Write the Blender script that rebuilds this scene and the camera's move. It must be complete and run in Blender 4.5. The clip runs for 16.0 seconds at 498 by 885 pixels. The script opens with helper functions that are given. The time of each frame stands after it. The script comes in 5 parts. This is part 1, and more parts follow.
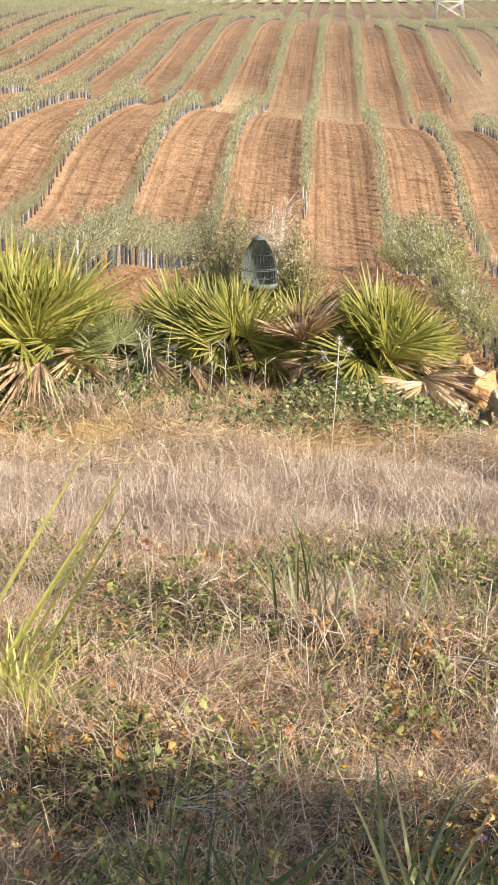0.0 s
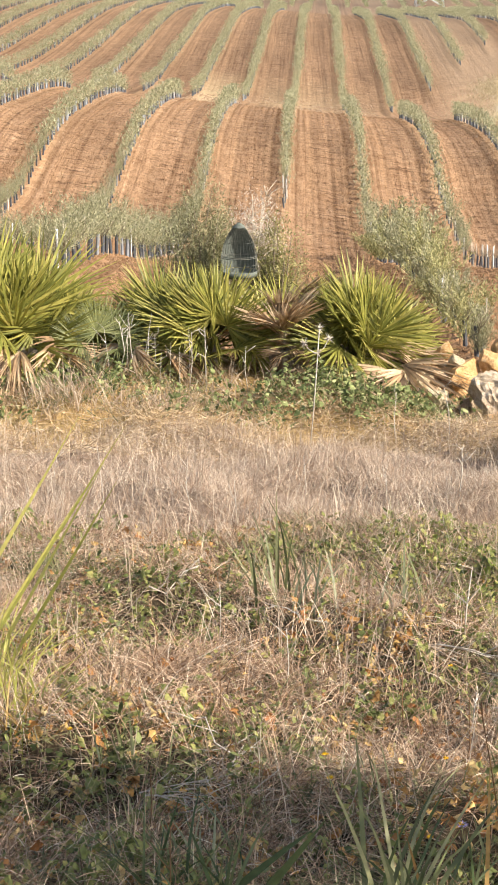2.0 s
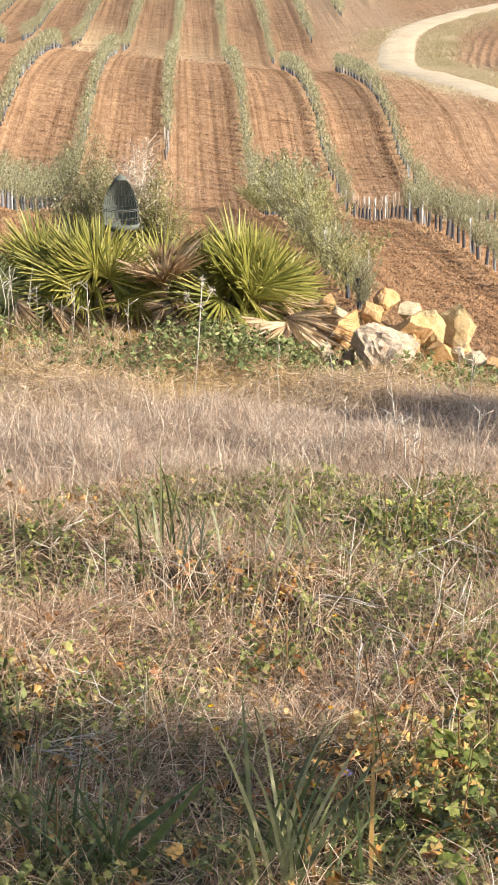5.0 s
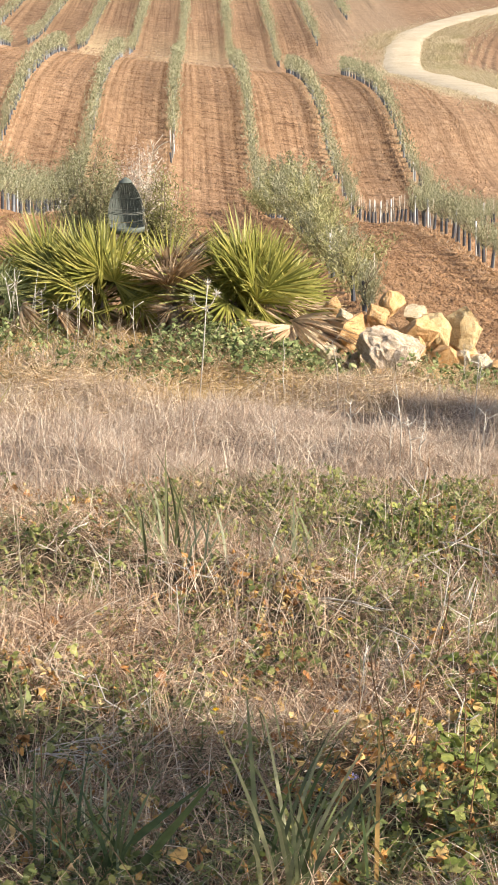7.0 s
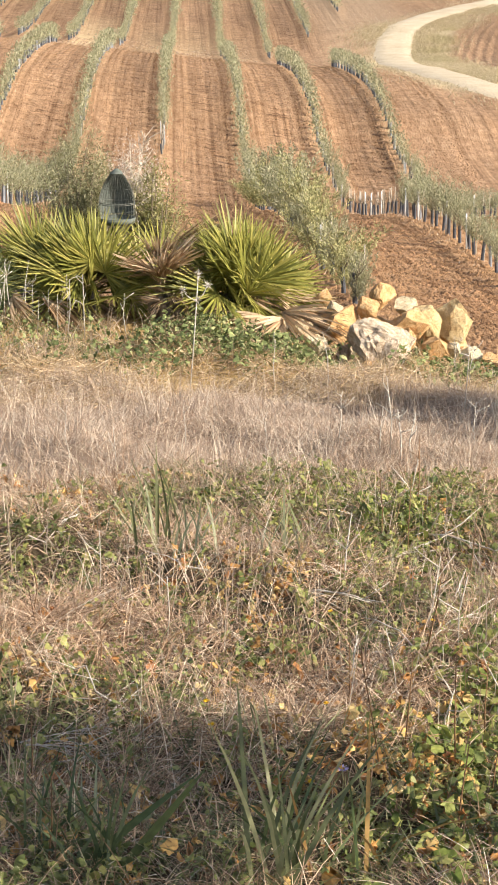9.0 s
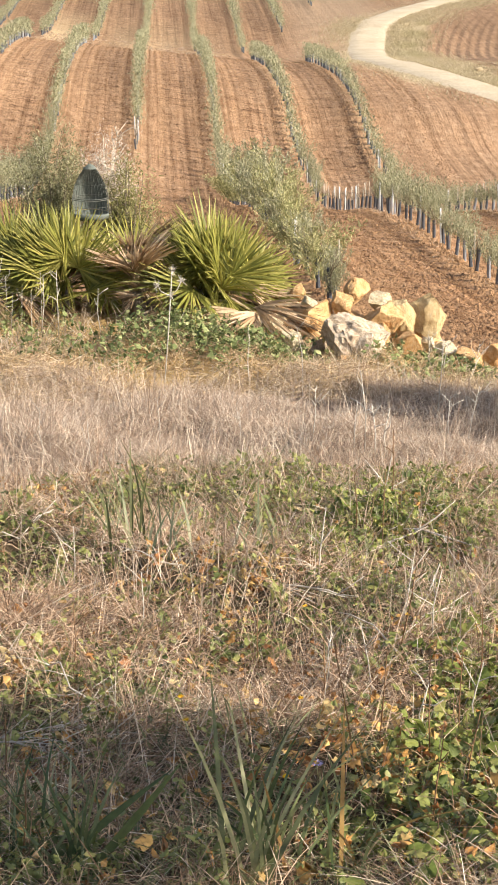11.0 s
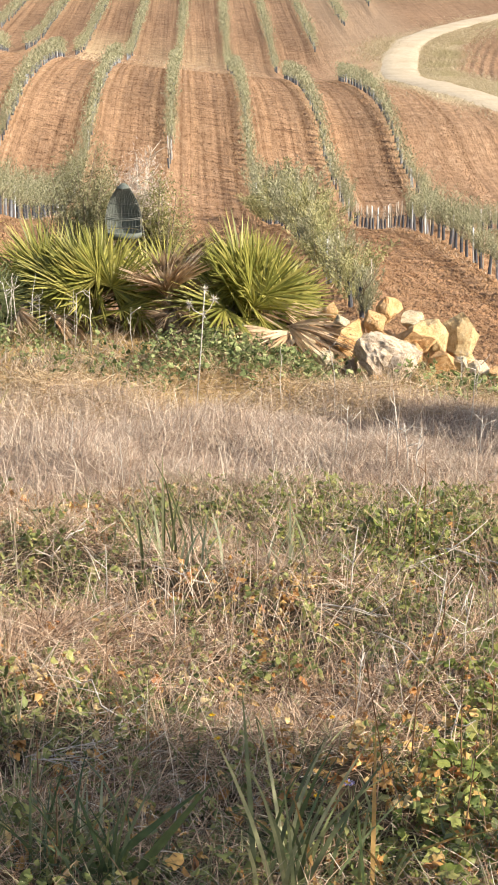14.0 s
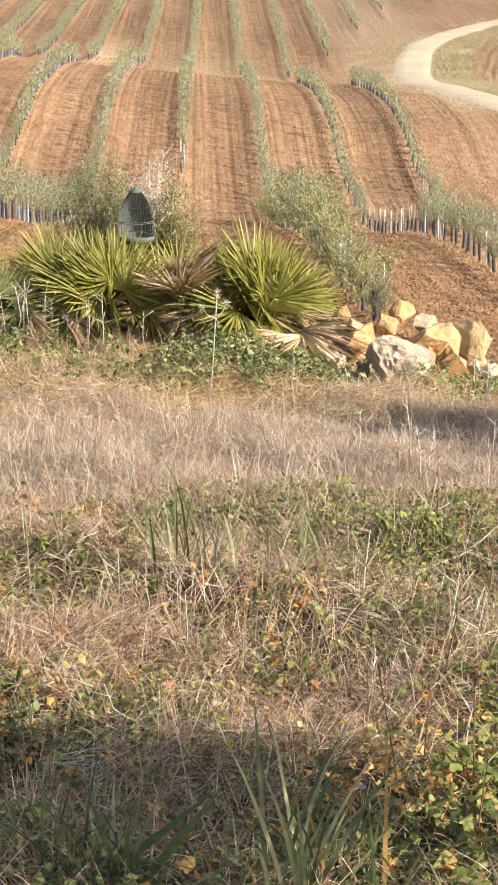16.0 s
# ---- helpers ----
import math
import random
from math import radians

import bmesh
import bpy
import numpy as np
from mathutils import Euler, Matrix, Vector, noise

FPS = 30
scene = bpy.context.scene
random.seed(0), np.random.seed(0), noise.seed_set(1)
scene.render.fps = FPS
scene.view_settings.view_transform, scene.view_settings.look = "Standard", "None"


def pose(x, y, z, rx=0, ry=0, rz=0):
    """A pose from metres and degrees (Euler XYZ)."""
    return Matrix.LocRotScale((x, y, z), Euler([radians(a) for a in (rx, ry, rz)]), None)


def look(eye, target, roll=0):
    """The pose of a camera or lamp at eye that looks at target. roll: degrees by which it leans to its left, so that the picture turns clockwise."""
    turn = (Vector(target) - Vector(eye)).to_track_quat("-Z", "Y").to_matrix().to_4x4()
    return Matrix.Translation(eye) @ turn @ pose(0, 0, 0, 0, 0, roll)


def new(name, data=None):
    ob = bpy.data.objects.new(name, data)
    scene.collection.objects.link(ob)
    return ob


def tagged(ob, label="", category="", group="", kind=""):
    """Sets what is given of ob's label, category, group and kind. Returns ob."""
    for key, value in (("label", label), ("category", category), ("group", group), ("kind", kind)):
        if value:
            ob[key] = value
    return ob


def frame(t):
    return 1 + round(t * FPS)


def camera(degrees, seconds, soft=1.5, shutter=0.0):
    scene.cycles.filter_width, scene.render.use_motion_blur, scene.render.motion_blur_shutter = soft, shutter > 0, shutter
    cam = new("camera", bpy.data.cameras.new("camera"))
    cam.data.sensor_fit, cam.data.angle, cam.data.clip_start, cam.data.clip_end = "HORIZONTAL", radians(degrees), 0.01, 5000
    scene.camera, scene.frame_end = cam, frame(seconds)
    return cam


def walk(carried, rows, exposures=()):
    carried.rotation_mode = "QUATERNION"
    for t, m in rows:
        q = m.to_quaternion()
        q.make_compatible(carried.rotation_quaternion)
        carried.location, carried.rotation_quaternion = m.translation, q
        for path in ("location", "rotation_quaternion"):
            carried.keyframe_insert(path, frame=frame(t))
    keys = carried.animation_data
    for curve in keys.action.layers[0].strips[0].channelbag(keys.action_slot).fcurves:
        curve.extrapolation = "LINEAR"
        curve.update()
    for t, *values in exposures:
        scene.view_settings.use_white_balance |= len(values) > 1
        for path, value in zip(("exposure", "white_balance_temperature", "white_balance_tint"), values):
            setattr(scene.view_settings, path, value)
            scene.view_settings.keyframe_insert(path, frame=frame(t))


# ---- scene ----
# ---- camera: a hand-held pan from one standing place ----
cam = camera(15.69, 16.0, soft=1.8)
PATH = [
    (0.0, pose(-0.0059, -0.0112, 1.6558, 75.9637, 0.4843, 2.0667)),
    (0.5, pose(-0.0001, -0.0064, 1.6540, 76.0296, 0.6392, 2.1350)),
    (1.0, pose(-0.0016, -0.0028, 1.6524, 75.9344, 0.5033, 2.0812)),
    (1.5, pose(-0.0019, -0.0099, 1.6556, 75.9404, 0.4842, 2.1912)),
    (2.0, pose(-0.0037, -0.0020, 1.6493, 75.6085, 0.4399, 1.4419)),
    (2.5, pose(-0.0028, -0.0037, 1.6504, 74.9759, 0.2409, 0.3881)),
    (3.0, pose(-0.0051, 0.0098, 1.6466, 74.6645, -0.0000, -0.5191)),
    (3.5, pose(0.0000, -0.0000, 1.6500, 74.3246, 0.0000, -1.6545)),
    (4.0, pose(0.0055, -0.0232, 1.6595, 74.1094, 0.1516, -2.1289)),
    (4.2, pose(-0.0042, 0.0007, 1.6488, 74.1414, -0.0764, -2.2055)),
    (6.3, pose(0.0042, 0.0090, 1.6467, 74.0175, -0.0358, -2.2641)),
    (6.5, pose(-0.0043, 0.0140, 1.6443, 74.1582, -0.1480, -2.0981)),
    (7.0, pose(0.0011, 0.0250, 1.6402, 74.2008, -0.0158, -2.0533)),
    (7.5, pose(0.0018, 0.0178, 1.6439, 74.1967, -0.0532, -2.0743)),
    (8.0, pose(-0.0043, 0.0321, 1.6365, 74.0034, -0.2798, -2.2396)),
    (10.3, pose(0.0028, 0.0007, 1.6517, 73.9193, -0.0669, -2.6171)),
    (10.5, pose(0.0042, 0.0197, 1.6432, 74.0225, -0.1510, -2.7800)),
    (11.0, pose(0.0038, 0.0252, 1.6407, 73.7875, -0.2232, -3.1402)),
    (11.5, pose(-0.0009, 0.0263, 1.6375, 73.8199, -0.3726, -3.2930)),
    (12.0, pose(0.0020, 0.0215, 1.6416, 73.7762, -0.2942, -3.3796)),
    (12.5, pose(0.0025, 0.0225, 1.6409, 73.6674, -0.3035, -3.3195)),
    (13.0, pose(0.0018, 0.0221, 1.6403, 73.7941, -0.3776, -3.2009)),
    (13.5, pose(0.0017, 0.0179, 1.6439, 74.0622, -0.2246, -2.7243)),
    (14.0, pose(0.0011, 0.0212, 1.6416, 74.3827, -0.1625, -2.1138)),
    (14.5, pose(-0.0035, 0.0272, 1.6389, 74.2134, -0.2790, -2.2129)),
    (15.0, pose(-0.0009, 0.0252, 1.6381, 74.1896, -0.2197, -2.1382)),
    (15.5, pose(-0.0010, 0.0217, 1.6433, 74.2966, -0.2103, -2.0126)),
    (16.0, pose(0.0066, 0.0216, 1.6391, 74.5096, 0.0299, -1.7294)),
]
EXPOSURES = [(0.0, 0.62), (1.5, 0.62), (3.5, 0.6), (16.0, 0.6)]
walk(cam, PATH, EXPOSURES)

# ---- world, sun ----
SUN_EL, SUN_AZ = 30.0, 116.0  # degrees above the horizon; clockwise from +y (ahead of the camera)
world = bpy.data.worlds.new("world")
scene.world = world
world.use_nodes = True
wn = world.node_tree.nodes
sky = wn.new("ShaderNodeTexSky")
sky.sky_type, sky.sun_disc = "NISHITA", False
sky.sun_elevation, sky.sun_rotation = radians(SUN_EL), radians(SUN_AZ)
sky.dust_density, sky.air_density = 2.5, 1.0
wn["Background"].inputs["Strength"].default_value = 0.14
world.node_tree.links.new(sky.outputs[0], wn["Background"].inputs["Color"])
sun_to = Vector((math.sin(radians(SUN_AZ)) * math.cos(radians(SUN_EL)), math.cos(radians(SUN_AZ)) * math.cos(radians(SUN_EL)), math.sin(radians(SUN_EL))))
sun = new("sun", bpy.data.lights.new("sun", "SUN"))
sun.data.energy, sun.data.angle, sun.data.color = 5.6, radians(0.6), (1.0, 0.93, 0.82)
sun.matrix_world = look(sun_to * 50, (0, 0, 0))


# ---- materials ----
def ramp(nt, stops):
    n = nt.nodes.new("ShaderNodeValToRGB")
    while len(n.color_ramp.elements) < len(stops):
        n.color_ramp.elements.new(0.5)
    for e, (p, c) in zip(n.color_ramp.elements, stops):
        e.position, e.color = p, (*c, 1)
    return n


def link(nt, a, b):
    nt.links.new(a, b)


def material(name, rough=0.8, spec=0.3):
    m = bpy.data.materials.new(name)
    m.use_nodes = True
    b = m.node_tree.nodes["Principled BSDF"]
    b.inputs["Roughness"].default_value = rough
    b.inputs["Specular IOR Level"].default_value = spec
    return m, m.node_tree, b


def noise_tex(nt, scale, detail=6.0, rough=0.6, stretch=(1, 1, 1), source="Object"):
    co = nt.nodes.new("ShaderNodeTexCoord")
    mp = nt.nodes.new("ShaderNodeMapping")
    mp.inputs["Scale"].default_value = stretch
    t = nt.nodes.new("ShaderNodeTexNoise")
    t.inputs["Scale"].default_value, t.inputs["Detail"].default_value, t.inputs["Roughness"].default_value = scale, detail, rough
    link(nt, co.outputs[source], mp.inputs[0])
    link(nt, mp.outputs[0], t.inputs["Vector"])
    return t


def mix(nt, fac, a, b, kind="MIX"):
    n = nt.nodes.new("ShaderNodeMix")
    n.data_type, n.blend_type = "RGBA", kind
    for value, slot in ((fac, n.inputs[0]), (a, n.inputs[6]), (b, n.inputs[7])):
        if isinstance(value, (int, float)):
            slot.default_value = value
        elif isinstance(value, tuple):
            slot.default_value = (*value, 1)
        else:
            link(nt, value, slot)
    return n.outputs[2]


def bump(nt, b, height, strength=0.5, distance=0.02):
    n = nt.nodes.new("ShaderNodeBump")
    n.inputs["Strength"].default_value, n.inputs["Distance"].default_value = strength, distance
    link(nt, height, n.inputs["Height"])
    link(nt, n.outputs[0], b.inputs["Normal"])


def leafy(name, stops, rough=0.6, spec=0.3, through_light=0.2, fine=60.0):
    """Leaves, blades and straw: a colour for each blade, mottled, with some light passing through."""
    m, nt, b = material(name, rough, spec)
    geo = nt.nodes.new("ShaderNodeNewGeometry")
    r = ramp(nt, stops)
    info = nt.nodes.new("ShaderNodeObjectInfo")
    add, wrap = nt.nodes.new("ShaderNodeMath"), nt.nodes.new("ShaderNodeMath")
    wrap.operation = "FRACT"
    link(nt, geo.outputs["Random Per Island"], add.inputs[0])
    link(nt, info.outputs["Random"], add.inputs[1])
    link(nt, add.outputs[0], wrap.inputs[0])
    link(nt, wrap.outputs[0], r.inputs[0])
    n = noise_tex(nt, fine, 3)
    shade = ramp(nt, [(0.3, (0.72, 0.72, 0.72)), (0.7, (1.15, 1.12, 1.08))])
    link(nt, n.outputs["Fac"], shade.inputs[0])
    col = mix(nt, 1.0, r.outputs[0], shade.outputs[0], "MULTIPLY")
    link(nt, col, b.inputs["Base Color"])
    tr = nt.nodes.new("ShaderNodeBsdfTranslucent")
    link(nt, col, tr.inputs["Color"])
    ms = nt.nodes.new("ShaderNodeMixShader")
    ms.inputs[0].default_value = through_light
    link(nt, b.outputs[0], ms.inputs[1])
    link(nt, tr.outputs[0], ms.inputs[2])
    link(nt, ms.outputs[0], nt.nodes["Material Output"].inputs[0])
    return m


def mottled(name, stops, scale=8.0, rough=0.85, relief=0.4, depth=0.01, fine=90.0, spec=0.25, stretch=(1, 1, 1)):
    m, nt, b = material(name, rough, spec)
    n1, n2 = noise_tex(nt, scale, 8, 0.65, stretch), noise_tex(nt, fine, 5, 0.7, stretch)
    r = ramp(nt, stops)
    link(nt, n1.outputs["Fac"], r.inputs[0])
    shade = ramp(nt, [(0.25, (0.7, 0.7, 0.7)), (0.75, (1.2, 1.2, 1.2))])
    link(nt, n2.outputs["Fac"], shade.inputs[0])
    link(nt, mix(nt, 1.0, r.outputs[0], shade.outputs[0], "MULTIPLY"), b.inputs["Base Color"])
    bump(nt, b, mix(nt, 0.5, n1.outputs["Fac"], n2.outputs["Fac"]), relief, depth)
    return m


# ploughed red-brown soil and the straw-littered margin, told apart by where they lie
SOIL, nt, b = material("earth", 0.95, 0.1)
big = noise_tex(nt, 0.11, 5, 0.6, (1.6, 0.5, 1))
mid = noise_tex(nt, 1.3, 8, 0.7)
clod = noise_tex(nt, 4.6, 8, 0.8, (1.2, 0.34, 1.0))
tine = noise_tex(nt, 1.0, 4, 0.6, (3.2, 0.16, 0.16))
cross = noise_tex(nt, 1.0, 4, 0.6, (0.8, 4.4, 1.0))
c1 = ramp(nt, [(0.3, (0.25, 0.148, 0.084)), (0.55, (0.345, 0.222, 0.135)), (0.75, (0.45, 0.312, 0.205))])
link(nt, mid.outputs["Fac"], c1.inputs[0])
c2 = ramp(nt, [(0.35, (0.84, 0.82, 0.8)), (0.65, (1.12, 1.1, 1.08))])
link(nt, big.outputs["Fac"], c2.inputs[0])
c3 = ramp(nt, [(0.36, (0.56, 0.52, 0.48)), (0.46, (0.92, 0.9, 0.88)), (0.54, (1.03, 1.03, 1.02)), (0.68, (1.22, 1.2, 1.18))])
link(nt, clod.outputs["Fac"], c3.inputs[0])
field_col = mix(nt, 1.0, mix(nt, 1.0, c1.outputs[0], c2.outputs[0], "MULTIPLY"), c3.outputs[0], "MULTIPLY")
# dark cross streaks: furrow shade put into the soil colour
c4 = ramp(nt, [(0.36, (0.5, 0.47, 0.46)), (0.44, (0.9, 0.89, 0.88)), (0.54, (1.02, 1.02, 1.02)), (0.64, (1.08, 1.08, 1.08))])
link(nt, cross.outputs["Fac"], c4.inputs[0])
streaked = mix(nt, 1.0, field_col, c4.outputs[0], "MULTIPLY")
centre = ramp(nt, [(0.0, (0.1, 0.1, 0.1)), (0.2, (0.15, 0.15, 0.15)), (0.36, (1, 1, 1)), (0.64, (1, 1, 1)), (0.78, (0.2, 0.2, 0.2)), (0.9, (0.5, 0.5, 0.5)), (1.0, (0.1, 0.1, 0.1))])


def calc(nt, op, a, b=None):
    n = nt.nodes.new("ShaderNodeMath")
    n.operation = op
    for value, slot in ((a, n.inputs[0]), (b, n.inputs[1])):
        if isinstance(value, (int, float)):
            slot.default_value = value
        elif value is not None:
            link(nt, value, slot)
    return n.outputs[0]


pos = nt.nodes.new("ShaderNodeNewGeometry")
sep = nt.nodes.new("ShaderNodeSeparateXYZ")
link(nt, pos.outputs["Position"], sep.inputs[0])
X, Y = sep.outputs["X"], sep.outputs["Y"]
# tillage lanes between the rows: pale firm strips, rut shade painted as dark lines
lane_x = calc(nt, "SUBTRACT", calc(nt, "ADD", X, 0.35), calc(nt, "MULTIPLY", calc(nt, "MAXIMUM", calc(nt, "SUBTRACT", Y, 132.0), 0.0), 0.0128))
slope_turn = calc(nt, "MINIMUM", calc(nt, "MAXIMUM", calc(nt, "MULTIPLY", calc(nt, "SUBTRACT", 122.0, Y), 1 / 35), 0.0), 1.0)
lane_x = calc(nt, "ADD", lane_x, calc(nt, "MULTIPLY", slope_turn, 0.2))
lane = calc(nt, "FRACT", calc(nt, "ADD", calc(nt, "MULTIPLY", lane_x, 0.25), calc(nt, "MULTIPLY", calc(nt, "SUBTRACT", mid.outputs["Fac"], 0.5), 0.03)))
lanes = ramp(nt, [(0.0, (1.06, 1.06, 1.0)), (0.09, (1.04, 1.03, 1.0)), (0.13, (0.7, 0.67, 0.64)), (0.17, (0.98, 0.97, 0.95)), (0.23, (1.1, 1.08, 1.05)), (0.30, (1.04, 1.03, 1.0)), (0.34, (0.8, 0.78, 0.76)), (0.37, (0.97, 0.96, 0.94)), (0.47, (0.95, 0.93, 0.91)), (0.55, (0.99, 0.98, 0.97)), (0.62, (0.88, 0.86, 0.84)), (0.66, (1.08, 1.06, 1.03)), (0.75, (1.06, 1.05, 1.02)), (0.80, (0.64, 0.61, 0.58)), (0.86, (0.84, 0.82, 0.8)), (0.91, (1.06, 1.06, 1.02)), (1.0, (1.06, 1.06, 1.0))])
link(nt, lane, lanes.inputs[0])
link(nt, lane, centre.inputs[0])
streaks = nt.nodes.new("ShaderNodeMath")
streaks.operation = "MULTIPLY"
link(nt, centre.outputs[0], streaks.inputs[0])
field_col = mix(nt, streaks.outputs[0], field_col, streaked)
drill = noise_tex(nt, 1.0, 3, 0.6, (5.0, 0.03, 0.03))
drilled = ramp(nt, [(0.36, (0.74, 0.71, 0.68)), (0.46, (1.0, 0.99, 0.98)), (0.56, (1.02, 1.02, 1.02)), (0.66, (1.14, 1.13, 1.1))])
link(nt, drill.outputs["Fac"], drilled.inputs[0])
field_col = mix(nt, 1.0, field_col, drilled.outputs[0], "MULTIPLY")
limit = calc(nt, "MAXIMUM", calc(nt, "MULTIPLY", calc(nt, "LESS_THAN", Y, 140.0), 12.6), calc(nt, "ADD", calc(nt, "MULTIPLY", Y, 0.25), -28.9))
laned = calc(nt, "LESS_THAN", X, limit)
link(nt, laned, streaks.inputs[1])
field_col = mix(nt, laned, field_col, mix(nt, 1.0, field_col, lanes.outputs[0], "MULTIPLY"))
# near margin ground painted dark, with the shade between blades in its colour
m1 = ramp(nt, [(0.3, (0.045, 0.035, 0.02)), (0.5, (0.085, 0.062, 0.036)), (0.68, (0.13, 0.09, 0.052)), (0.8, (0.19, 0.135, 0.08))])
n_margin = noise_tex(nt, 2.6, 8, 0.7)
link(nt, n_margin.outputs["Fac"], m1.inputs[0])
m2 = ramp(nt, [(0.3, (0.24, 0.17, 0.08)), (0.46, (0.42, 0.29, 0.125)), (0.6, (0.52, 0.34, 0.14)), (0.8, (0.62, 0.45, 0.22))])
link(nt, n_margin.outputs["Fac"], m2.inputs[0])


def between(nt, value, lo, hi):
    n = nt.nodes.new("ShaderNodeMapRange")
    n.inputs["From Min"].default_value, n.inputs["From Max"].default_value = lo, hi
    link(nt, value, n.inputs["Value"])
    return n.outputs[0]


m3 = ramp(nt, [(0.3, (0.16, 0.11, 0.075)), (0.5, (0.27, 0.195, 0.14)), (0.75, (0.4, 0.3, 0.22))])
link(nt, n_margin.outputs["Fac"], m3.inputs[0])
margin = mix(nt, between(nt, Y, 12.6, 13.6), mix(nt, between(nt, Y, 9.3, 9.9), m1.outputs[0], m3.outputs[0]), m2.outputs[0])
# headland soil is paler; upper hill lightened slightly, haze put into the colour
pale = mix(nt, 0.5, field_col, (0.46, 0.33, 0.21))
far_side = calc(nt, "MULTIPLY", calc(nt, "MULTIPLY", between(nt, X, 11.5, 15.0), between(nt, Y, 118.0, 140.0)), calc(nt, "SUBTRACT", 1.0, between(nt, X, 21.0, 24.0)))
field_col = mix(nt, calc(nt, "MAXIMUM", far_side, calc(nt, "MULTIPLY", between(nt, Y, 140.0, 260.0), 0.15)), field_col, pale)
brow = calc(nt, "MULTIPLY", calc(nt, "MULTIPLY", between(nt, Y, 137.0, 145.0), calc(nt, "SUBTRACT", 1.0, between(nt, Y, 152.0, 172.0))), calc(nt, "MAXIMUM", calc(nt, "MULTIPLY", between(nt, X, -8.4, -7.6), calc(nt, "SUBTRACT", 1.0, between(nt, X, -5.2, -4.4))), calc(nt, "MULTIPLY", calc(nt, "MULTIPLY", between(nt, X, -4.2, -2.0), calc(nt, "SUBTRACT", 1.0, between(nt, X, 4.0, 8.0))), 0.4)))
field_col = mix(nt, calc(nt, "MULTIPLY", brow, calc(nt, "MULTIPLY", mid.outputs["Fac"], 1.3)), field_col, (0.56, 0.44, 0.25))
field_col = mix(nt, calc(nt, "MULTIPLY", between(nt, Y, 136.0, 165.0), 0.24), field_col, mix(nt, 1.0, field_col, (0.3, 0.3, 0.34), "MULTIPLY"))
turned = calc(nt, "SUBTRACT", 1.0, between(nt, Y, 62.0, 84.0))
field_col = mix(nt, calc(nt, "MULTIPLY", turned, 0.8), field_col, mix(nt, 1.0, field_col, (0.98, 0.93, 0.87), "MULTIPLY"))
# wheel tracks of turning tractors on the headland
hx, hy = calc(nt, "SUBTRACT", X, 21.0), calc(nt, "MULTIPLY", calc(nt, "SUBTRACT", Y, 141.0), 0.5)
ring = calc(nt, "SQRT", calc(nt, "ADD", calc(nt, "MULTIPLY", hx, hx), calc(nt, "MULTIPLY", hy, hy)))
ring = calc(nt, "FRACT", calc(nt, "ADD", calc(nt, "MULTIPLY", ring, 0.5), calc(nt, "MULTIPLY", mid.outputs["Fac"], 0.3)))
wheel = ramp(nt, [(0.0, (0.84, 0.82, 0.8)), (0.25, (1.0, 1.0, 1.0)), (0.45, (1.14, 1.13, 1.11)), (0.62, (1.12, 1.11, 1.09)), (0.8, (0.95, 0.94, 0.93)), (1.0, (0.84, 0.82, 0.8))])
link(nt, ring, wheel.inputs[0])
field_col = mix(nt, calc(nt, "MULTIPLY", far_side, calc(nt, "SUBTRACT", 1.0, between(nt, Y, 160.0, 180.0))), field_col, mix(nt, 1.0, field_col, wheel.outputs[0], "MULTIPLY"))
# greyer soil on the far hill
field_col = mix(nt, calc(nt, "MULTIPLY", between(nt, Y, 320.0, 390.0), 0.45), field_col, (0.22, 0.165, 0.125))
# pale dry verge on the far side of the track
bend = calc(nt, "SUBTRACT", Y, 131.0)
off_track = calc(nt, "SUBTRACT", calc(nt, "SUBTRACT", X, 17.3), calc(nt, "MULTIPLY", calc(nt, "MULTIPLY", bend, bend), 0.003))
off_track = calc(nt, "ADD", off_track, calc(nt, "MULTIPLY", calc(nt, "SUBTRACT", mid.outputs["Fac"], 0.5), 3.0))
verge = calc(nt, "MULTIPLY", calc(nt, "MULTIPLY", between(nt, off_track, -3.2, -1.6), calc(nt, "SUBTRACT", 1.0, between(nt, off_track, 3.6, 4.6))), calc(nt, "MULTIPLY", between(nt, Y, 108.0, 113.0), calc(nt, "SUBTRACT", 1.0, between(nt, Y, 170.0, 185.0))))
sward = ramp(nt, [(0.35, (0.27, 0.23, 0.12)), (0.5, (0.40, 0.33, 0.2)), (0.65, (0.52, 0.43, 0.29))])
link(nt, clod.outputs["Fac"], sward.inputs[0])
field_col = mix(nt, calc(nt, "MULTIPLY", verge, 0.85), field_col, sward.outputs[0])
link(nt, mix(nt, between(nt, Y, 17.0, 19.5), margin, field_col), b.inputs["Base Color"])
hts = mix(nt, 0.22, mix(nt, 0.55, clod.outputs["Fac"], tine.outputs["Fac"]), cross.outputs["Fac"])
bump(nt, b, hts, 1.0, 0.16)

TRACK = mottled("pale_track", [(0.3, (0.44, 0.345, 0.225)), (0.6, (0.54, 0.44, 0.305)), (0.8, (0.60, 0.50, 0.36))], 0.5, 0.95, 0.3, 0.03, 6.0)
OLIVE = leafy("olive_leaf", [(0.0, (0.195, 0.20, 0.10)), (0.5, (0.345, 0.34, 0.195)), (1.0, (0.50, 0.48, 0.325))], 0.55, 0.3, 0.25, 6.0)
OLIVE_SUNNY = leafy("sunny_olive_leaf", [(0.0, (0.19, 0.19, 0.075)), (0.5, (0.36, 0.35, 0.15)), (1.0, (0.54, 0.50, 0.26))], 0.55, 0.3, 0.25, 6.0)
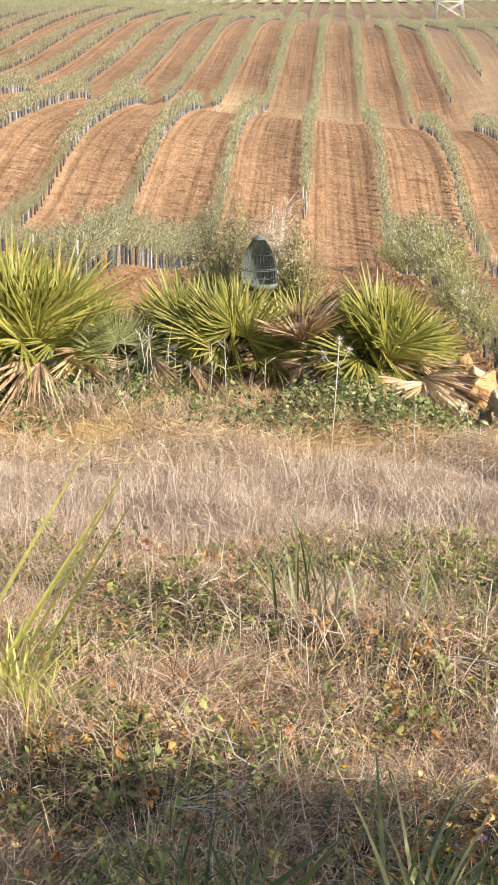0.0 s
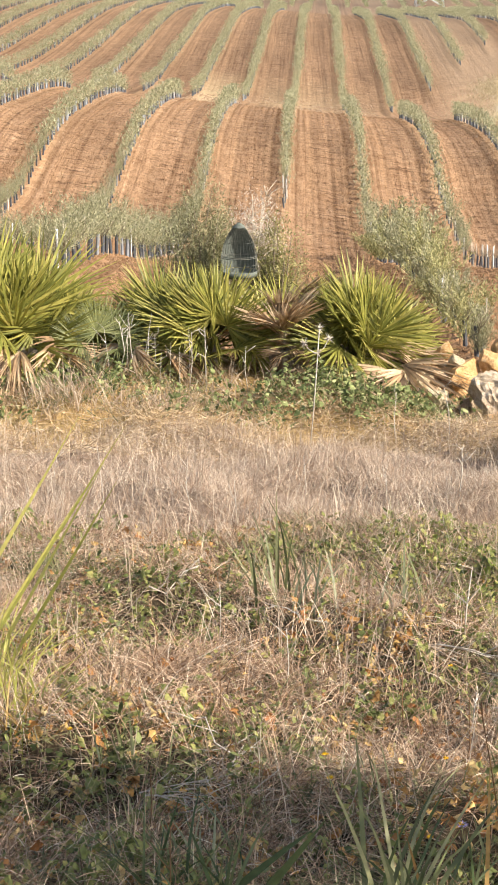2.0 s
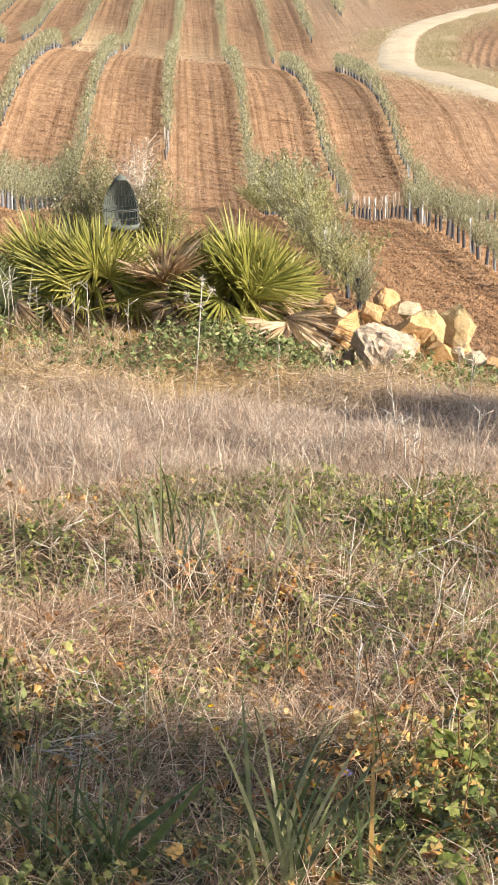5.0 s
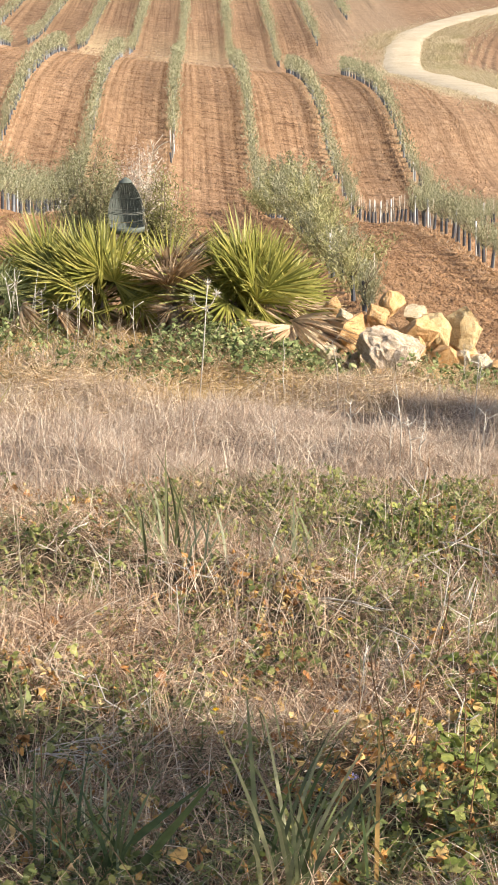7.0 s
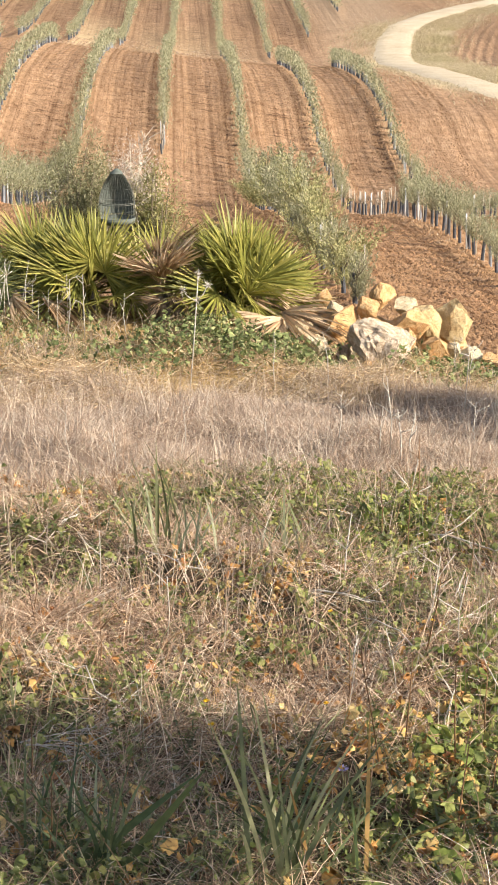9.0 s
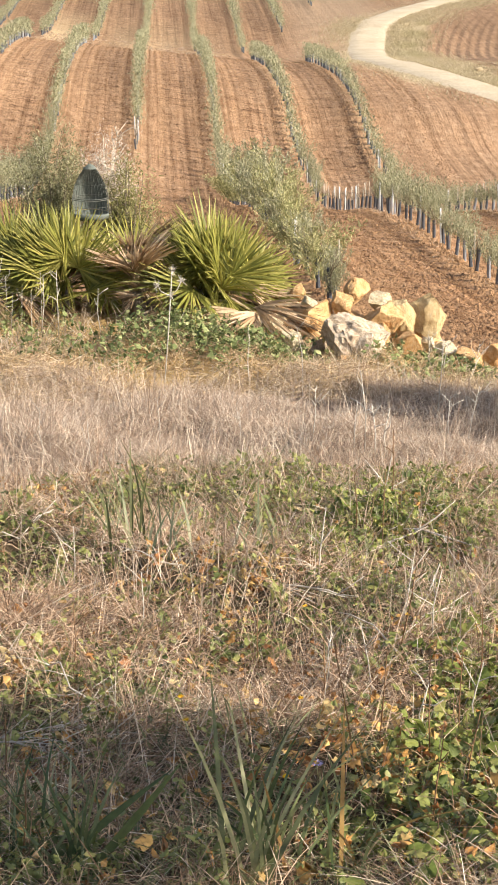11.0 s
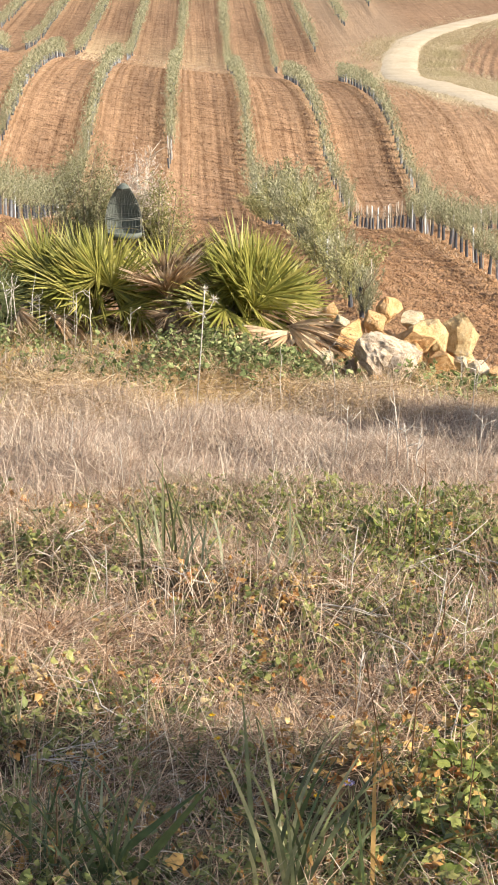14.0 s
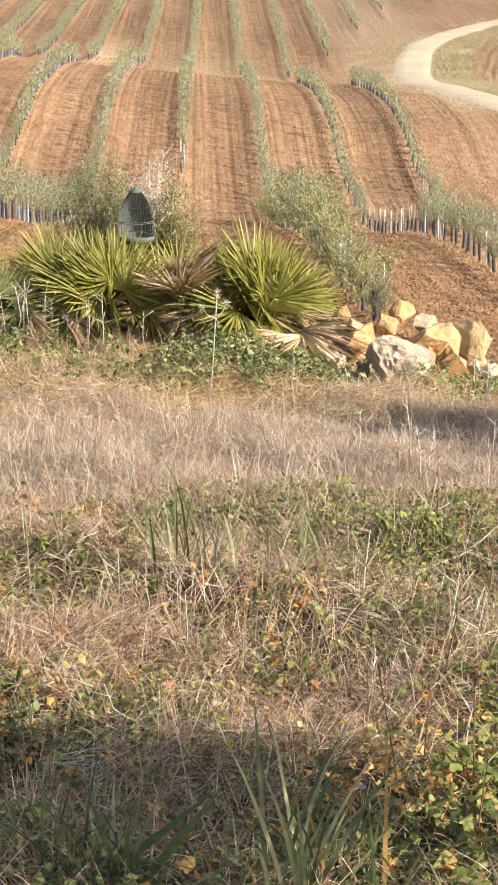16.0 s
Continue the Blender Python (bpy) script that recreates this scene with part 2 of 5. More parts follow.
OLIVE_DARK = leafy("dark_olive_leaf", [(0.0, (0.14, 0.14, 0.06)), (0.6, (0.29, 0.275, 0.14)), (1.0, (0.46, 0.43, 0.26))], 0.55, 0.3, 0.2, 20.0)
SHRUB_GREEN = leafy("yellow_green_leaf", [(0.0, (0.14, 0.145, 0.05)), (0.5, (0.30, 0.29, 0.11)), (1.0, (0.46, 0.42, 0.2))], 0.55, 0.3, 0.25, 20.0)
BARK = mottled("bark", [(0.3, (0.12, 0.09, 0.06)), (0.7, (0.26, 0.21, 0.15))], 20, 0.9, 0.6, 0.01)
PALE_WOOD = mottled("bleached_wood", [(0.3, (0.45, 0.38, 0.29)), (0.7, (0.68, 0.61, 0.5))], 25, 0.9, 0.4, 0.005)
TUBE = mottled("dark_plastic", [(0.3, (0.04, 0.043, 0.05)), (0.7, (0.10, 0.103, 0.115))], 5, 0.5, 0.1, 0.002, 30, 0.4)
TUBE_GREY = mottled("grey_plastic", [(0.3, (0.16, 0.165, 0.18)), (0.7, (0.30, 0.305, 0.32))], 5, 0.5, 0.1, 0.002, 30, 0.4)
POST = mottled("white_post", [(0.3, (0.55, 0.56, 0.57)), (0.7, (0.8, 0.8, 0.79))], 6, 0.6, 0.1, 0.002)
PALM = leafy("palm_leaf", [(0.0, (0.145, 0.155, 0.033)), (0.5, (0.285, 0.28, 0.058)), (1.0, (0.45, 0.40, 0.11))], 0.5, 0.3, 0.25, 12.0)
PALM_GREY = leafy("grey_palm_leaf", [(0.0, (0.13, 0.15, 0.055)), (1.0, (0.27, 0.285, 0.12))], 0.5, 0.3, 0.3, 12.0)
PALM_DEAD = leafy("dead_palm_leaf", [(0.0, (0.30, 0.19, 0.105)), (0.5, (0.51, 0.36, 0.215)), (1.0, (0.72, 0.56, 0.38))], 0.7, 0.2, 0.25, 15.0)
STRAW = leafy("dry_straw", [(0.0, (0.15, 0.095, 0.06)), (0.25, (0.32, 0.195, 0.12)), (0.6, (0.56, 0.39, 0.255)), (0.9, (0.75, 0.585, 0.43)), (1.0, (0.86, 0.78, 0.65))], 0.65, 0.2, 0.2, 30.0)
LITTER = leafy("ochre_litter", [(0.0, (0.30, 0.205, 0.115)), (0.35, (0.48, 0.345, 0.195)), (0.75, (0.66, 0.505, 0.315)), (1.0, (0.80, 0.68, 0.5))], 0.65, 0.2, 0.25, 30.0)
MAUVE = leafy("fine_dry_grass", [(0.0, (0.32, 0.22, 0.15)), (0.35, (0.5, 0.378, 0.285)), (0.75, (0.67, 0.545, 0.43)), (1.0, (0.84, 0.74, 0.6))], 0.65, 0.2, 0.3, 30.0)
GREEN = leafy("green_blade", [(0.0, (0.12, 0.135, 0.06)), (0.5, (0.25, 0.26, 0.12)), (1.0, (0.44, 0.42, 0.22))], 0.5, 0.35, 0.3, 30.0)
LIME = leafy("yellow_green_blade", [(0.0, (0.34, 0.35, 0.07)), (1.0, (0.62, 0.56, 0.17))], 0.5, 0.4, 0.35, 30.0)
WEED = leafy("weed_leaf", [(0.0, (0.10, 0.12, 0.04)), (0.4, (0.21, 0.24, 0.07)), (0.75, (0.32, 0.33, 0.10)), (1.0, (0.42, 0.39, 0.13))], 0.5, 0.35, 0.3, 60.0)
FALLEN = leafy("yellowed_leaf", [(0.0, (0.36, 0.15, 0.055)), (0.35, (0.55, 0.29, 0.09)), (0.75, (0.70, 0.46, 0.16)), (1.0, (0.76, 0.60, 0.32))], 0.6, 0.3, 0.3, 60.0)
BLUE_BLADE = leafy("blue_green_blade", [(0.0, (0.15, 0.175, 0.10)), (0.5, (0.27, 0.29, 0.17)), (1.0, (0.42, 0.43, 0.28))], 0.5, 0.35, 0.3, 30.0)
RUSTY = leafy("rusty_blade", [(0.0, (0.30, 0.17, 0.06)), (1.0, (0.52, 0.34, 0.12))], 0.55, 0.3, 0.3, 30.0)
# deep green, darkened further so that near tufts carry painted shade
DARK_BLADE = leafy("dark_green_blade", [(0.0, (0.055, 0.085, 0.035)), (0.6, (0.11, 0.145, 0.06)), (1.0, (0.24, 0.25, 0.11))], 0.45, 0.4, 0.25, 30.0)
LUSH = leafy("lush_leaf", [(0.0, (0.11, 0.15, 0.035)), (0.45, (0.24, 0.28, 0.065)), (0.8, (0.36, 0.37, 0.10)), (1.0, (0.47, 0.45, 0.15))], 0.55, 0.25, 0.35, 60.0)
MALLOW = leafy("mallow_leaf", [(0.0, (0.11, 0.14, 0.055)), (0.4, (0.22, 0.26, 0.10)), (0.8, (0.36, 0.40, 0.17)), (1.0, (0.48, 0.48, 0.24))], 0.75, 0.15, 0.3, 60.0)
VERGE = leafy("verge_grass", [(0.0, (0.30, 0.26, 0.13)), (0.4, (0.48, 0.39, 0.24)), (0.8, (0.60, 0.50, 0.34)), (1.0, (0.70, 0.60, 0.44))], 0.7, 0.2, 0.25, 4.0)
GREEN_VERGE = leafy("green_verge_grass", [(0.0, (0.27, 0.25, 0.12)), (0.5, (0.42, 0.37, 0.20)), (1.0, (0.58, 0.49, 0.31))], 0.7, 0.2, 0.25, 4.0)
PLUME = leafy("pale_plume", [(0.0, (0.48, 0.39, 0.31)), (0.5, (0.67, 0.57, 0.48)), (1.0, (0.82, 0.74, 0.66))], 0.7, 0.2, 0.3, 30.0)
RUST = mottled("brown_stem", [(0.3, (0.11, 0.06, 0.03)), (0.7, (0.30, 0.17, 0.08))], 30, 0.8, 0.3, 0.003)
TWIG = mottled("grey_twig", [(0.3, (0.42, 0.36, 0.29)), (0.7, (0.7, 0.64, 0.55))], 30, 0.8, 0.3, 0.003)
PETAL = mottled("yellow_petal", [(0.3, (0.75, 0.4, 0.02)), (0.7, (0.85, 0.55, 0.03))], 30, 0.6, 0.1, 0.002)
LILAC = mottled("lilac_petal", [(0.3, (0.42, 0.34, 0.62)), (0.7, (0.56, 0.48, 0.74))], 30, 0.6, 0.1, 0.002)
OCHRE = mottled("ochre_stone", [(0.25, (0.46, 0.24, 0.09)), (0.42, (0.60, 0.345, 0.145)), (0.58, (0.70, 0.455, 0.225)), (0.78, (0.79, 0.63, 0.41))], 2.6, 0.9, 0.8, 0.035, 30)
PALE = mottled("pale_ochre_stone", [(0.25, (0.44, 0.30, 0.15)), (0.42, (0.60, 0.42, 0.21)), (0.58, (0.70, 0.53, 0.29)), (0.75, (0.50, 0.43, 0.33))], 2.2, 0.95, 0.8, 0.035, 30, 0.1)
CREAM = mottled("cream_stone", [(0.25, (0.48, 0.34, 0.18)), (0.5, (0.66, 0.54, 0.35)), (0.75, (0.78, 0.69, 0.5))], 3.0, 0.9, 0.8, 0.035, 30)
LICHEN = mottled("grey_stone", [(0.28, (0.34, 0.235, 0.14)), (0.42, (0.52, 0.39, 0.265)), (0.56, (0.64, 0.51, 0.37)), (0.72, (0.76, 0.65, 0.51))], 7.0, 0.95, 0.8, 0.03, 40)
STEEL = mottled("galvanised_steel", [(0.3, (0.55, 0.56, 0.57)), (0.7, (0.72, 0.73, 0.74))], 3, 0.5, 0.1, 0.002)
WIRE = mottled("dull_wire", [(0.3, (0.08, 0.085, 0.075)), (0.7, (0.18, 0.18, 0.15))], 40, 0.8, 0.1, 0.002, 90, 0.15)
CLOTH = mottled("green_grey_cover", [(0.3, (0.09, 0.105, 0.09)), (0.7, (0.17, 0.18, 0.155))], 30, 0.9, 0.4, 0.004, 90, 0.1)


# ---- shape helpers ----
rng = np.random.default_rng(7)


def fast_mesh(name, verts, quads):
    """A mesh from arrays of points and four-cornered faces."""
    me = bpy.data.meshes.new(name)
    verts, quads = np.asarray(verts, np.float32).reshape(-1, 3), np.asarray(quads, np.int32).reshape(-1, 4)
    me.vertices.add(len(verts))
    me.vertices.foreach_set("co", verts.ravel())
    me.loops.add(quads.size)
    me.loops.foreach_set("vertex_index", quads.ravel())
    me.polygons.add(len(quads))
    me.polygons.foreach_set("loop_start", np.arange(0, quads.size, 4, dtype=np.int32))
    me.update(calc_edges=True)
    me.validate()
    return me


def part(name, data, material, parent=None, label="", smooth=False):
    """Links a bmesh, a mesh or (verts, quads) as one mesh object, under its parent if one is given."""
    if isinstance(data, bmesh.types.BMesh):
        me = bpy.data.meshes.new(name)
        data.to_mesh(me)
        data.free()
    elif isinstance(data, tuple):
        me = fast_mesh(name, *data)
    else:
        me = data
    if material and not me.materials:
        me.materials.append(material)
    if smooth:
        me.polygons.foreach_set("use_smooth", [True] * len(me.polygons))
    ob = new(name, me)
    if parent:
        ob.parent = parent
    if label:
        tagged(ob, label)
    return ob


def unit(v):
    return v / np.maximum(np.linalg.norm(v, axis=-1, keepdims=True), 1e-9)


def ribbons(base, way, length, width, droop, shape=(1.0, 0.85, 0.1), side=None):
    """Many blades at once: from base along way, bent by the vector droop, with the widths in shape along them."""
    base, way = np.asarray(base, float), unit(np.asarray(way, float))
    n, s = len(base), len(shape)
    length, width = np.broadcast_to(length, n), np.broadcast_to(width, n)
    droop = np.broadcast_to(droop, (n, 3))
    if side is None:
        side = unit(np.cross(way, unit(rng.normal(size=(n, 3)) + 1e-3)))
    u = np.linspace(0, 1, s)
    mid = base[:, None] + length[:, None, None] * (u[None, :, None] * way[:, None] + (u**2)[None, :, None] * droop[:, None])
    off = side[:, None] * (0.5 * width[:, None] * np.asarray(shape)[None])[..., None]
    v = np.stack([mid - off, mid + off], 2).reshape(n, 2 * s, 3)
    q = np.array([[2 * i, 2 * i + 1, 2 * i + 3, 2 * i + 2] for i in range(s - 1)])
    quads = (q[None] + (np.arange(n) * 2 * s)[:, None, None]).reshape(-1, 4)
    return v.reshape(-1, 3), quads


def merged(*pairs):
    vs, qs, at = [], [], 0
    for v, q in pairs:
        v = np.asarray(v, float).reshape(-1, 3)
        vs.append(v), qs.append(np.asarray(q, int).reshape(-1, 4) + at)
        at += len(v)
    return np.concatenate(vs), np.concatenate(qs)


def tube_along(points, radii, sides=6):
    """A tapering round stick along points."""
    p = np.asarray(points, float)
    r = np.broadcast_to(radii, len(p))
    d = unit(np.gradient(p, axis=0))
    ref = np.where(np.abs(d[:, 2:]) > 0.9, [[1.0, 0, 0]], [[0, 0, 1.0]])
    a = unit(np.cross(d, ref))
    b2 = np.cross(d, a)
    ang = np.arange(sides) * 2 * np.pi / sides
    ring = p[:, None] + r[:, None, None] * (np.cos(ang)[None, :, None] * a[:, None] + np.sin(ang)[None, :, None] * b2[:, None])
    q = [[i * sides + j, i * sides + (j + 1) % sides, (i + 1) * sides + (j + 1) % sides, (i + 1) * sides + j] for i in range(len(p) - 1) for j in range(sides)]
    n = len(p) - 1
    if sides == 6:
        q += [[0, 3, 2, 1], [0, 5, 4, 3], [n * 6, n * 6 + 1, n * 6 + 2, n * 6 + 3], [n * 6, n * 6 + 3, n * 6 + 4, n * 6 + 5]]
    return ring.reshape(-1, 3), np.array(q)


# ---- the lie of the land ----
KNOT_Y = (-60, 0, 4.9, 10, 14.9, 16.5, 20, 25, 33, 41, 51, 60, 70, 81, 88.5, 95, 102, 114, 126, 138, 154, 172, 196, 211, 237, 268, 299, 350, 463, 577, 720, 4000)
LEFT_Z = (3, 0, -0.90, -1.45, -1.95, -2.1, -2.2, -2.25, -2.42, -3.18, -5.6, -7.1, -8.0, -7.85, -6.75, -5.85, -5.45, -5.4, -5.72, -6.75, -6.85, -6.0, -4.5, -3.45, -2.3, -2.05, -2.35, -4.6, -2.4, -0.56, -1.2, -4)
RIGHT_Z = (3, 0, -0.90, -1.45, -1.95, -2.15, -3.3, -4.4, -5.75, -6.35, -6.85, -7.85, -9.5, -10.65, -10.35, -9.7, -8.25, -7.7, -8.0, -8.66, -9.25, -7.65, -6.05, -4.85, -3.65, -3.9, -4.15, -5.6, -2.7, -0.76, -1.4, -4)


def knots(y, zs):
    """A smooth curve through the heights at KNOT_Y."""
    k, z = np.asarray(KNOT_Y, float), np.asarray(zs, float)
    s = np.diff(z) / np.diff(k)
    m = np.zeros_like(z)
    m[1:-1] = np.where(s[1:] * s[:-1] > 0, 2 * s[1:] * s[:-1] / np.where(s[1:] + s[:-1] == 0, 1, s[1:] + s[:-1]), 0)
    m[0], m[-1] = s[0], s[-1]
    y = np.clip(y, k[0], k[-1])
    i = np.clip(np.searchsorted(k, y) - 1, 0, len(k) - 2)
    h = k[i + 1] - k[i]
    u = (y - k[i]) / h
    return (2 * u**3 - 3 * u**2 + 1) * z[i] + (u**3 - 2 * u**2 + u) * h * m[i] + (3 * u**2 - 2 * u**3) * z[i + 1] + (u**3 - u**2) * h * m[i + 1]


def land(x, y):
    """Height of the ground, without clods and furrows."""
    x, y = np.asarray(x, float), np.asarray(y, float)
    w = np.clip((x + 14) / 22, -0.75, 1.05)
    step = np.clip((y - 13.2) / 1.8, 0, 1) * np.clip((18.5 - y) / 2, 0, 1)
    bank = step * (0.08 + 0.27 / (1 + np.exp(np.clip((x - 0.9) / 0.18, -30, 30))))
    dip = 0.26 * np.clip((x - 1.95) / 0.8, 0, 1) * np.clip((y - 13.0) / 1.4, 0, 1) * np.clip((30 - y) / 10, 0, 1)
    fall = 0.06 * np.clip(x - 14, 0, 14) * np.clip((y - 80) / 15, 0, 1) * np.clip((128 - y) / 18, 0, 1)
    return knots(y, LEFT_Z) * (1 - w) + knots(y, RIGHT_Z) * w + bank - dip - fall


def row_x(k, y):
    """Where olive row k runs: straight, with a slight turn at the brow of the first field and another down its slope."""
    y = np.asarray(y, float)
    return -0.35 + 4.0 * k + 0.0128 * np.maximum(y - 132, 0) - (0.22 - 0.14 * np.clip(k - 1, 0, 1)) * np.clip((122 - y) / 35, 0, 1)


def rough(x, y):
    """Furrows, wheel ruts and humps on top of land()."""
    x, y = np.asarray(x, float), np.asarray(y, float)
    a = (x - row_x(0, y)) % 4.0
    field = np.clip((y - 24) / 6, 0, 1) * np.clip((400 - y) / 60, 0, 1)
    ridge = 0.07 * np.exp(-(((a + 2) % 4 - 2) / 0.6) ** 2)
    ruts = -0.03 * np.exp(-((a - 0.68) / 0.2) ** 2) - 0.025 * np.exp(-((a - 1.5) / 0.22) ** 2) - 0.025 * np.exp(-((a - 2.5) / 0.22) ** 2) - 0.045 * np.exp(-((a - 3.35) / 0.2) ** 2)
    comb = 0.02 * np.sin(a * 2 * np.pi / 0.4) * np.clip((y - 50) / 30, 0.2, 1)
    wob = 0.012 * np.sin(3.1 * x + 1.7 * np.sin(0.9 * y)) * np.sin(2.3 * y + np.sin(1.3 * x))
    near = (1 - np.clip((y - 16) / 3, 0, 1)) * (0.055 * np.sin(3.1 * x + 0.7) * np.sin(2.7 * y) + 0.04 * np.sin(5.3 * x + y) * np.sin(4.1 * y - 2 * x))
    beyond = np.clip((x - 21.5 - 0.002 * (y - 131) ** 2) / 1.5, 0, 1) * np.clip((y - 116) / 6, 0, 1) * np.clip((260 - y) / 40, 0, 1)
    arcs = 0.06 * np.sin((x - 0.004 * (y - 135) ** 2) * 2 * np.pi / 0.85)
    bare = np.clip(x - np.maximum(np.where(y < 140, 12.6, 0), 8.6 + 0.25 * (y - 150)), 0, 1)
    return field * ((ridge + ruts + comb) * (1 - beyond) * (1 - bare) + wob) + near + beyond * arcs + field * bare * np.clip((140 - y) / 8, 0, 1) * (0.014 * np.sin(x * 2 * np.pi / 0.9 + 0.8 * np.sin(0.21 * y)) - 0.03 * np.exp(-(((x - 0.004 * (118 - y) ** 2) % 3.0 - 1.5) / 0.25) ** 2))


def ground_z(x, y):
    return land(x, y) + rough(x, y)


xs = np.unique(np.concatenate([np.arange(-36, 36, 0.2), np.linspace(-36, -120, 30), np.linspace(36, 120, 30), np.linspace(-120, -2500, 16), np.linspace(120, 2500, 16)]))
ys = np.unique(np.concatenate([np.linspace(-900, -30, 10), np.linspace(-30, 3, 16), np.arange(3, 19, 0.2), np.arange(19, 150, 0.4), np.arange(150, 300, 0.8), np.linspace(300, 600, 100), np.linspace(600, 4000, 20)]))
gx, gy = np.meshgrid(xs, ys)
gz = ground_z(gx, gy)
idx = np.arange(gx.size).reshape(gx.shape)
quads = np.stack([idx[:-1, :-1], idx[:-1, 1:], idx[1:, 1:], idx[1:, :-1]], -1)
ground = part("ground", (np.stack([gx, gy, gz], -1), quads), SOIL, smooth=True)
tagged(ground, "red-brown ploughed olive field beyond a dry grassy margin", "ground", kind="structure")


# ---- dirt track and the field beyond it ----
def strip(name, centre, half, lift, material, label, across=6, step=1.0):
    """A strip of ground laid along a line, following the land."""
    c = np.asarray(centre, float)
    d = np.r_[0, np.cumsum(np.linalg.norm(np.diff(c, axis=0), axis=1))]
    u = np.arange(0, d[-1], step)
    for _ in range(2):
        c = np.concatenate([c[:1], (c[:-1] * 0.75 + c[1:] * 0.25), (c[:-1] * 0.25 + c[1:] * 0.75), c[-1:]])[np.argsort(np.r_[0, np.arange(len(c) - 1) + 0.25, np.arange(len(c) - 1) + 0.75, len(c) - 1], kind="stable")]
    d = np.r_[0, np.cumsum(np.linalg.norm(np.diff(c, axis=0), axis=1))]
    u = np.arange(0, d[-1], step)
    p = np.stack([np.interp(u, d, c[:, 0]), np.interp(u, d, c[:, 1])], 1)
    t = unit(np.gradient(p, axis=0))
    nrm = np.stack([-t[:, 1], t[:, 0]], 1)
    w = np.linspace(-1, 1, across + 1)
    edge_wob = 1 + 0.05 * np.sin(u * 0.7) + 0.04 * np.sin(u * 1.9 + 1)
    q = p[:, None] + nrm[:, None] * (w[None, :, None] * half * edge_wob[:, None, None])
    z = land(q[..., 0], q[..., 1]) + lift - 0.16 * np.abs(w[None]) ** 6
    v = np.concatenate([q, z[..., None]], -1)
    ii = np.arange(v.shape[0] * v.shape[1]).reshape(v.shape[:2])
    qd = np.stack([ii[:-1, :-1], ii[1:, :-1], ii[1:, 1:], ii[:-1, 1:]], -1)
    return tagged(part(name, (v, qd), material, smooth=True), label, "road", kind="structure")


strip("far_track", [(-70, 496), (-12, 506), (0, 508), (22, 512), (60, 506), (95, 500), (140, 505)], 10.0, 0.5, TRACK, "pale dirt track crossing the far hilltop", step=4.0)
strip("dirt_track", [(46, 84), (30, 97), (21.5, 105), (18.6, 114), (17.3, 126), (17.6, 142), (18.8, 158), (20.4, 169), (24, 178), (30, 189), (42, 204), (70, 225)], 1.75, 0.14, TRACK, "pale dusty dirt track curving between the fields")


# ---- olive rows ----
def crown(seed, leaves, size, height, low, width, loose=0.085):
    """A loose young olive crown: sprays of narrow leaves round a few rising limbs."""
    r = np.random.default_rng(seed)
    n_limb = 15
    top = np.stack([r.normal(0, width * 0.42, n_limb), r.normal(0, width * 0.5, n_limb), r.uniform(low + 0.45 * (height - low), height, n_limb)], 1)
    limb = r.integers(0, n_limb, leaves)
    u = r.uniform(0.15, 1.0, leaves) ** 0.8
    base = np.array([0, 0, low]) * (1 - u[:, None]) + top[limb] * u[:, None] + r.normal(0, loose * width, (leaves, 3))
    way = unit(top[limb] - [0, 0, low]) * 0.8 + r.normal(0, 0.5, (leaves, 3)) + [0, 0, 0.2]
    return ribbons(base, way, size * r.uniform(0.7, 1.3, leaves), size * 0.36, (0, 0, -0.1), (0.85, 0.3), unit(np.cross(unit(way), r.normal(size=(leaves, 3)))))


def limbs(seed, height, low):
    r = np.random.default_rng(seed)
    out = [tube_along([(0, 0, 0), (0.01, 0, low), (0.0, 0.02, height * 0.85)], (0.022, 0.018, 0.006))]
    for i in range(5):
        a = r.uniform(0, 6.28)
        z0 = r.uniform(low, max(low, height * 0.6))
        out.append(tube_along([(0, 0, z0), (0.18 * math.cos(a), 0.18 * math.sin(a), z0 + 0.2), (0.35 * math.cos(a), 0.35 * math.sin(a), z0 + 0.5)], (0.012, 0.009, 0.003)))
    return merged(*out)


def open_tube(h, r):
    """A plastic tree guard: a square-cornered sleeve, open above."""
    bm = bmesh.new()
    rings = []
    for rad, z in ((r, 0), (r, h), (r - 0.006, h), (r - 0.006, 0.02)):
        rings.append([bm.verts.new((rad * math.cos(a * math.pi / 4), rad * math.sin(a * math.pi / 4), z)) for a in range(8)])
    for a, c in zip(rings, rings[1:]):
        for i in range(8):
            bm.faces.new((a[i], a[(i + 1) % 8], c[(i + 1) % 8], c[i]))
    return bm


crowns = [fast_mesh("crown", *crown(20 + i, 1000, 0.065, 1.42 + 0.1 * i, 0.36, 0.5 + 0.05 * i)) for i in range(5)]
bushy = [fast_mesh("crown", *crown(30 + i, 1900, 0.07, 1.3 + 0.08 * i, 0.02, 0.74, 0.055)) for i in range(6)]
stems = [fast_mesh("trunk", *limbs(40 + i, 1.3, 0.5)) for i in range(3)]
slim = [fast_mesh("crown", *crown(60 + i, 460, 0.07, 1.3 + 0.1 * i, 0.4, 0.36 + 0.04 * i)) for i in range(4)]
for me in crowns + slim:
    me.materials.append(OLIVE)
for i, me in enumerate(bushy):
    me.materials.append(OLIVE if i % 2 else OLIVE_SUNNY)
for me in stems:
    me.materials.append(BARK)
guards = []
for h, m in ((0.5, TUBE), (0.57, TUBE), (0.53, TUBE_GREY)):
    me = bpy.data.meshes.new("tree_guard")
    bm = open_tube(h, 0.044)
    bm.to_mesh(me), bm.free()
    me.materials.append(m)
    guards.append(me)
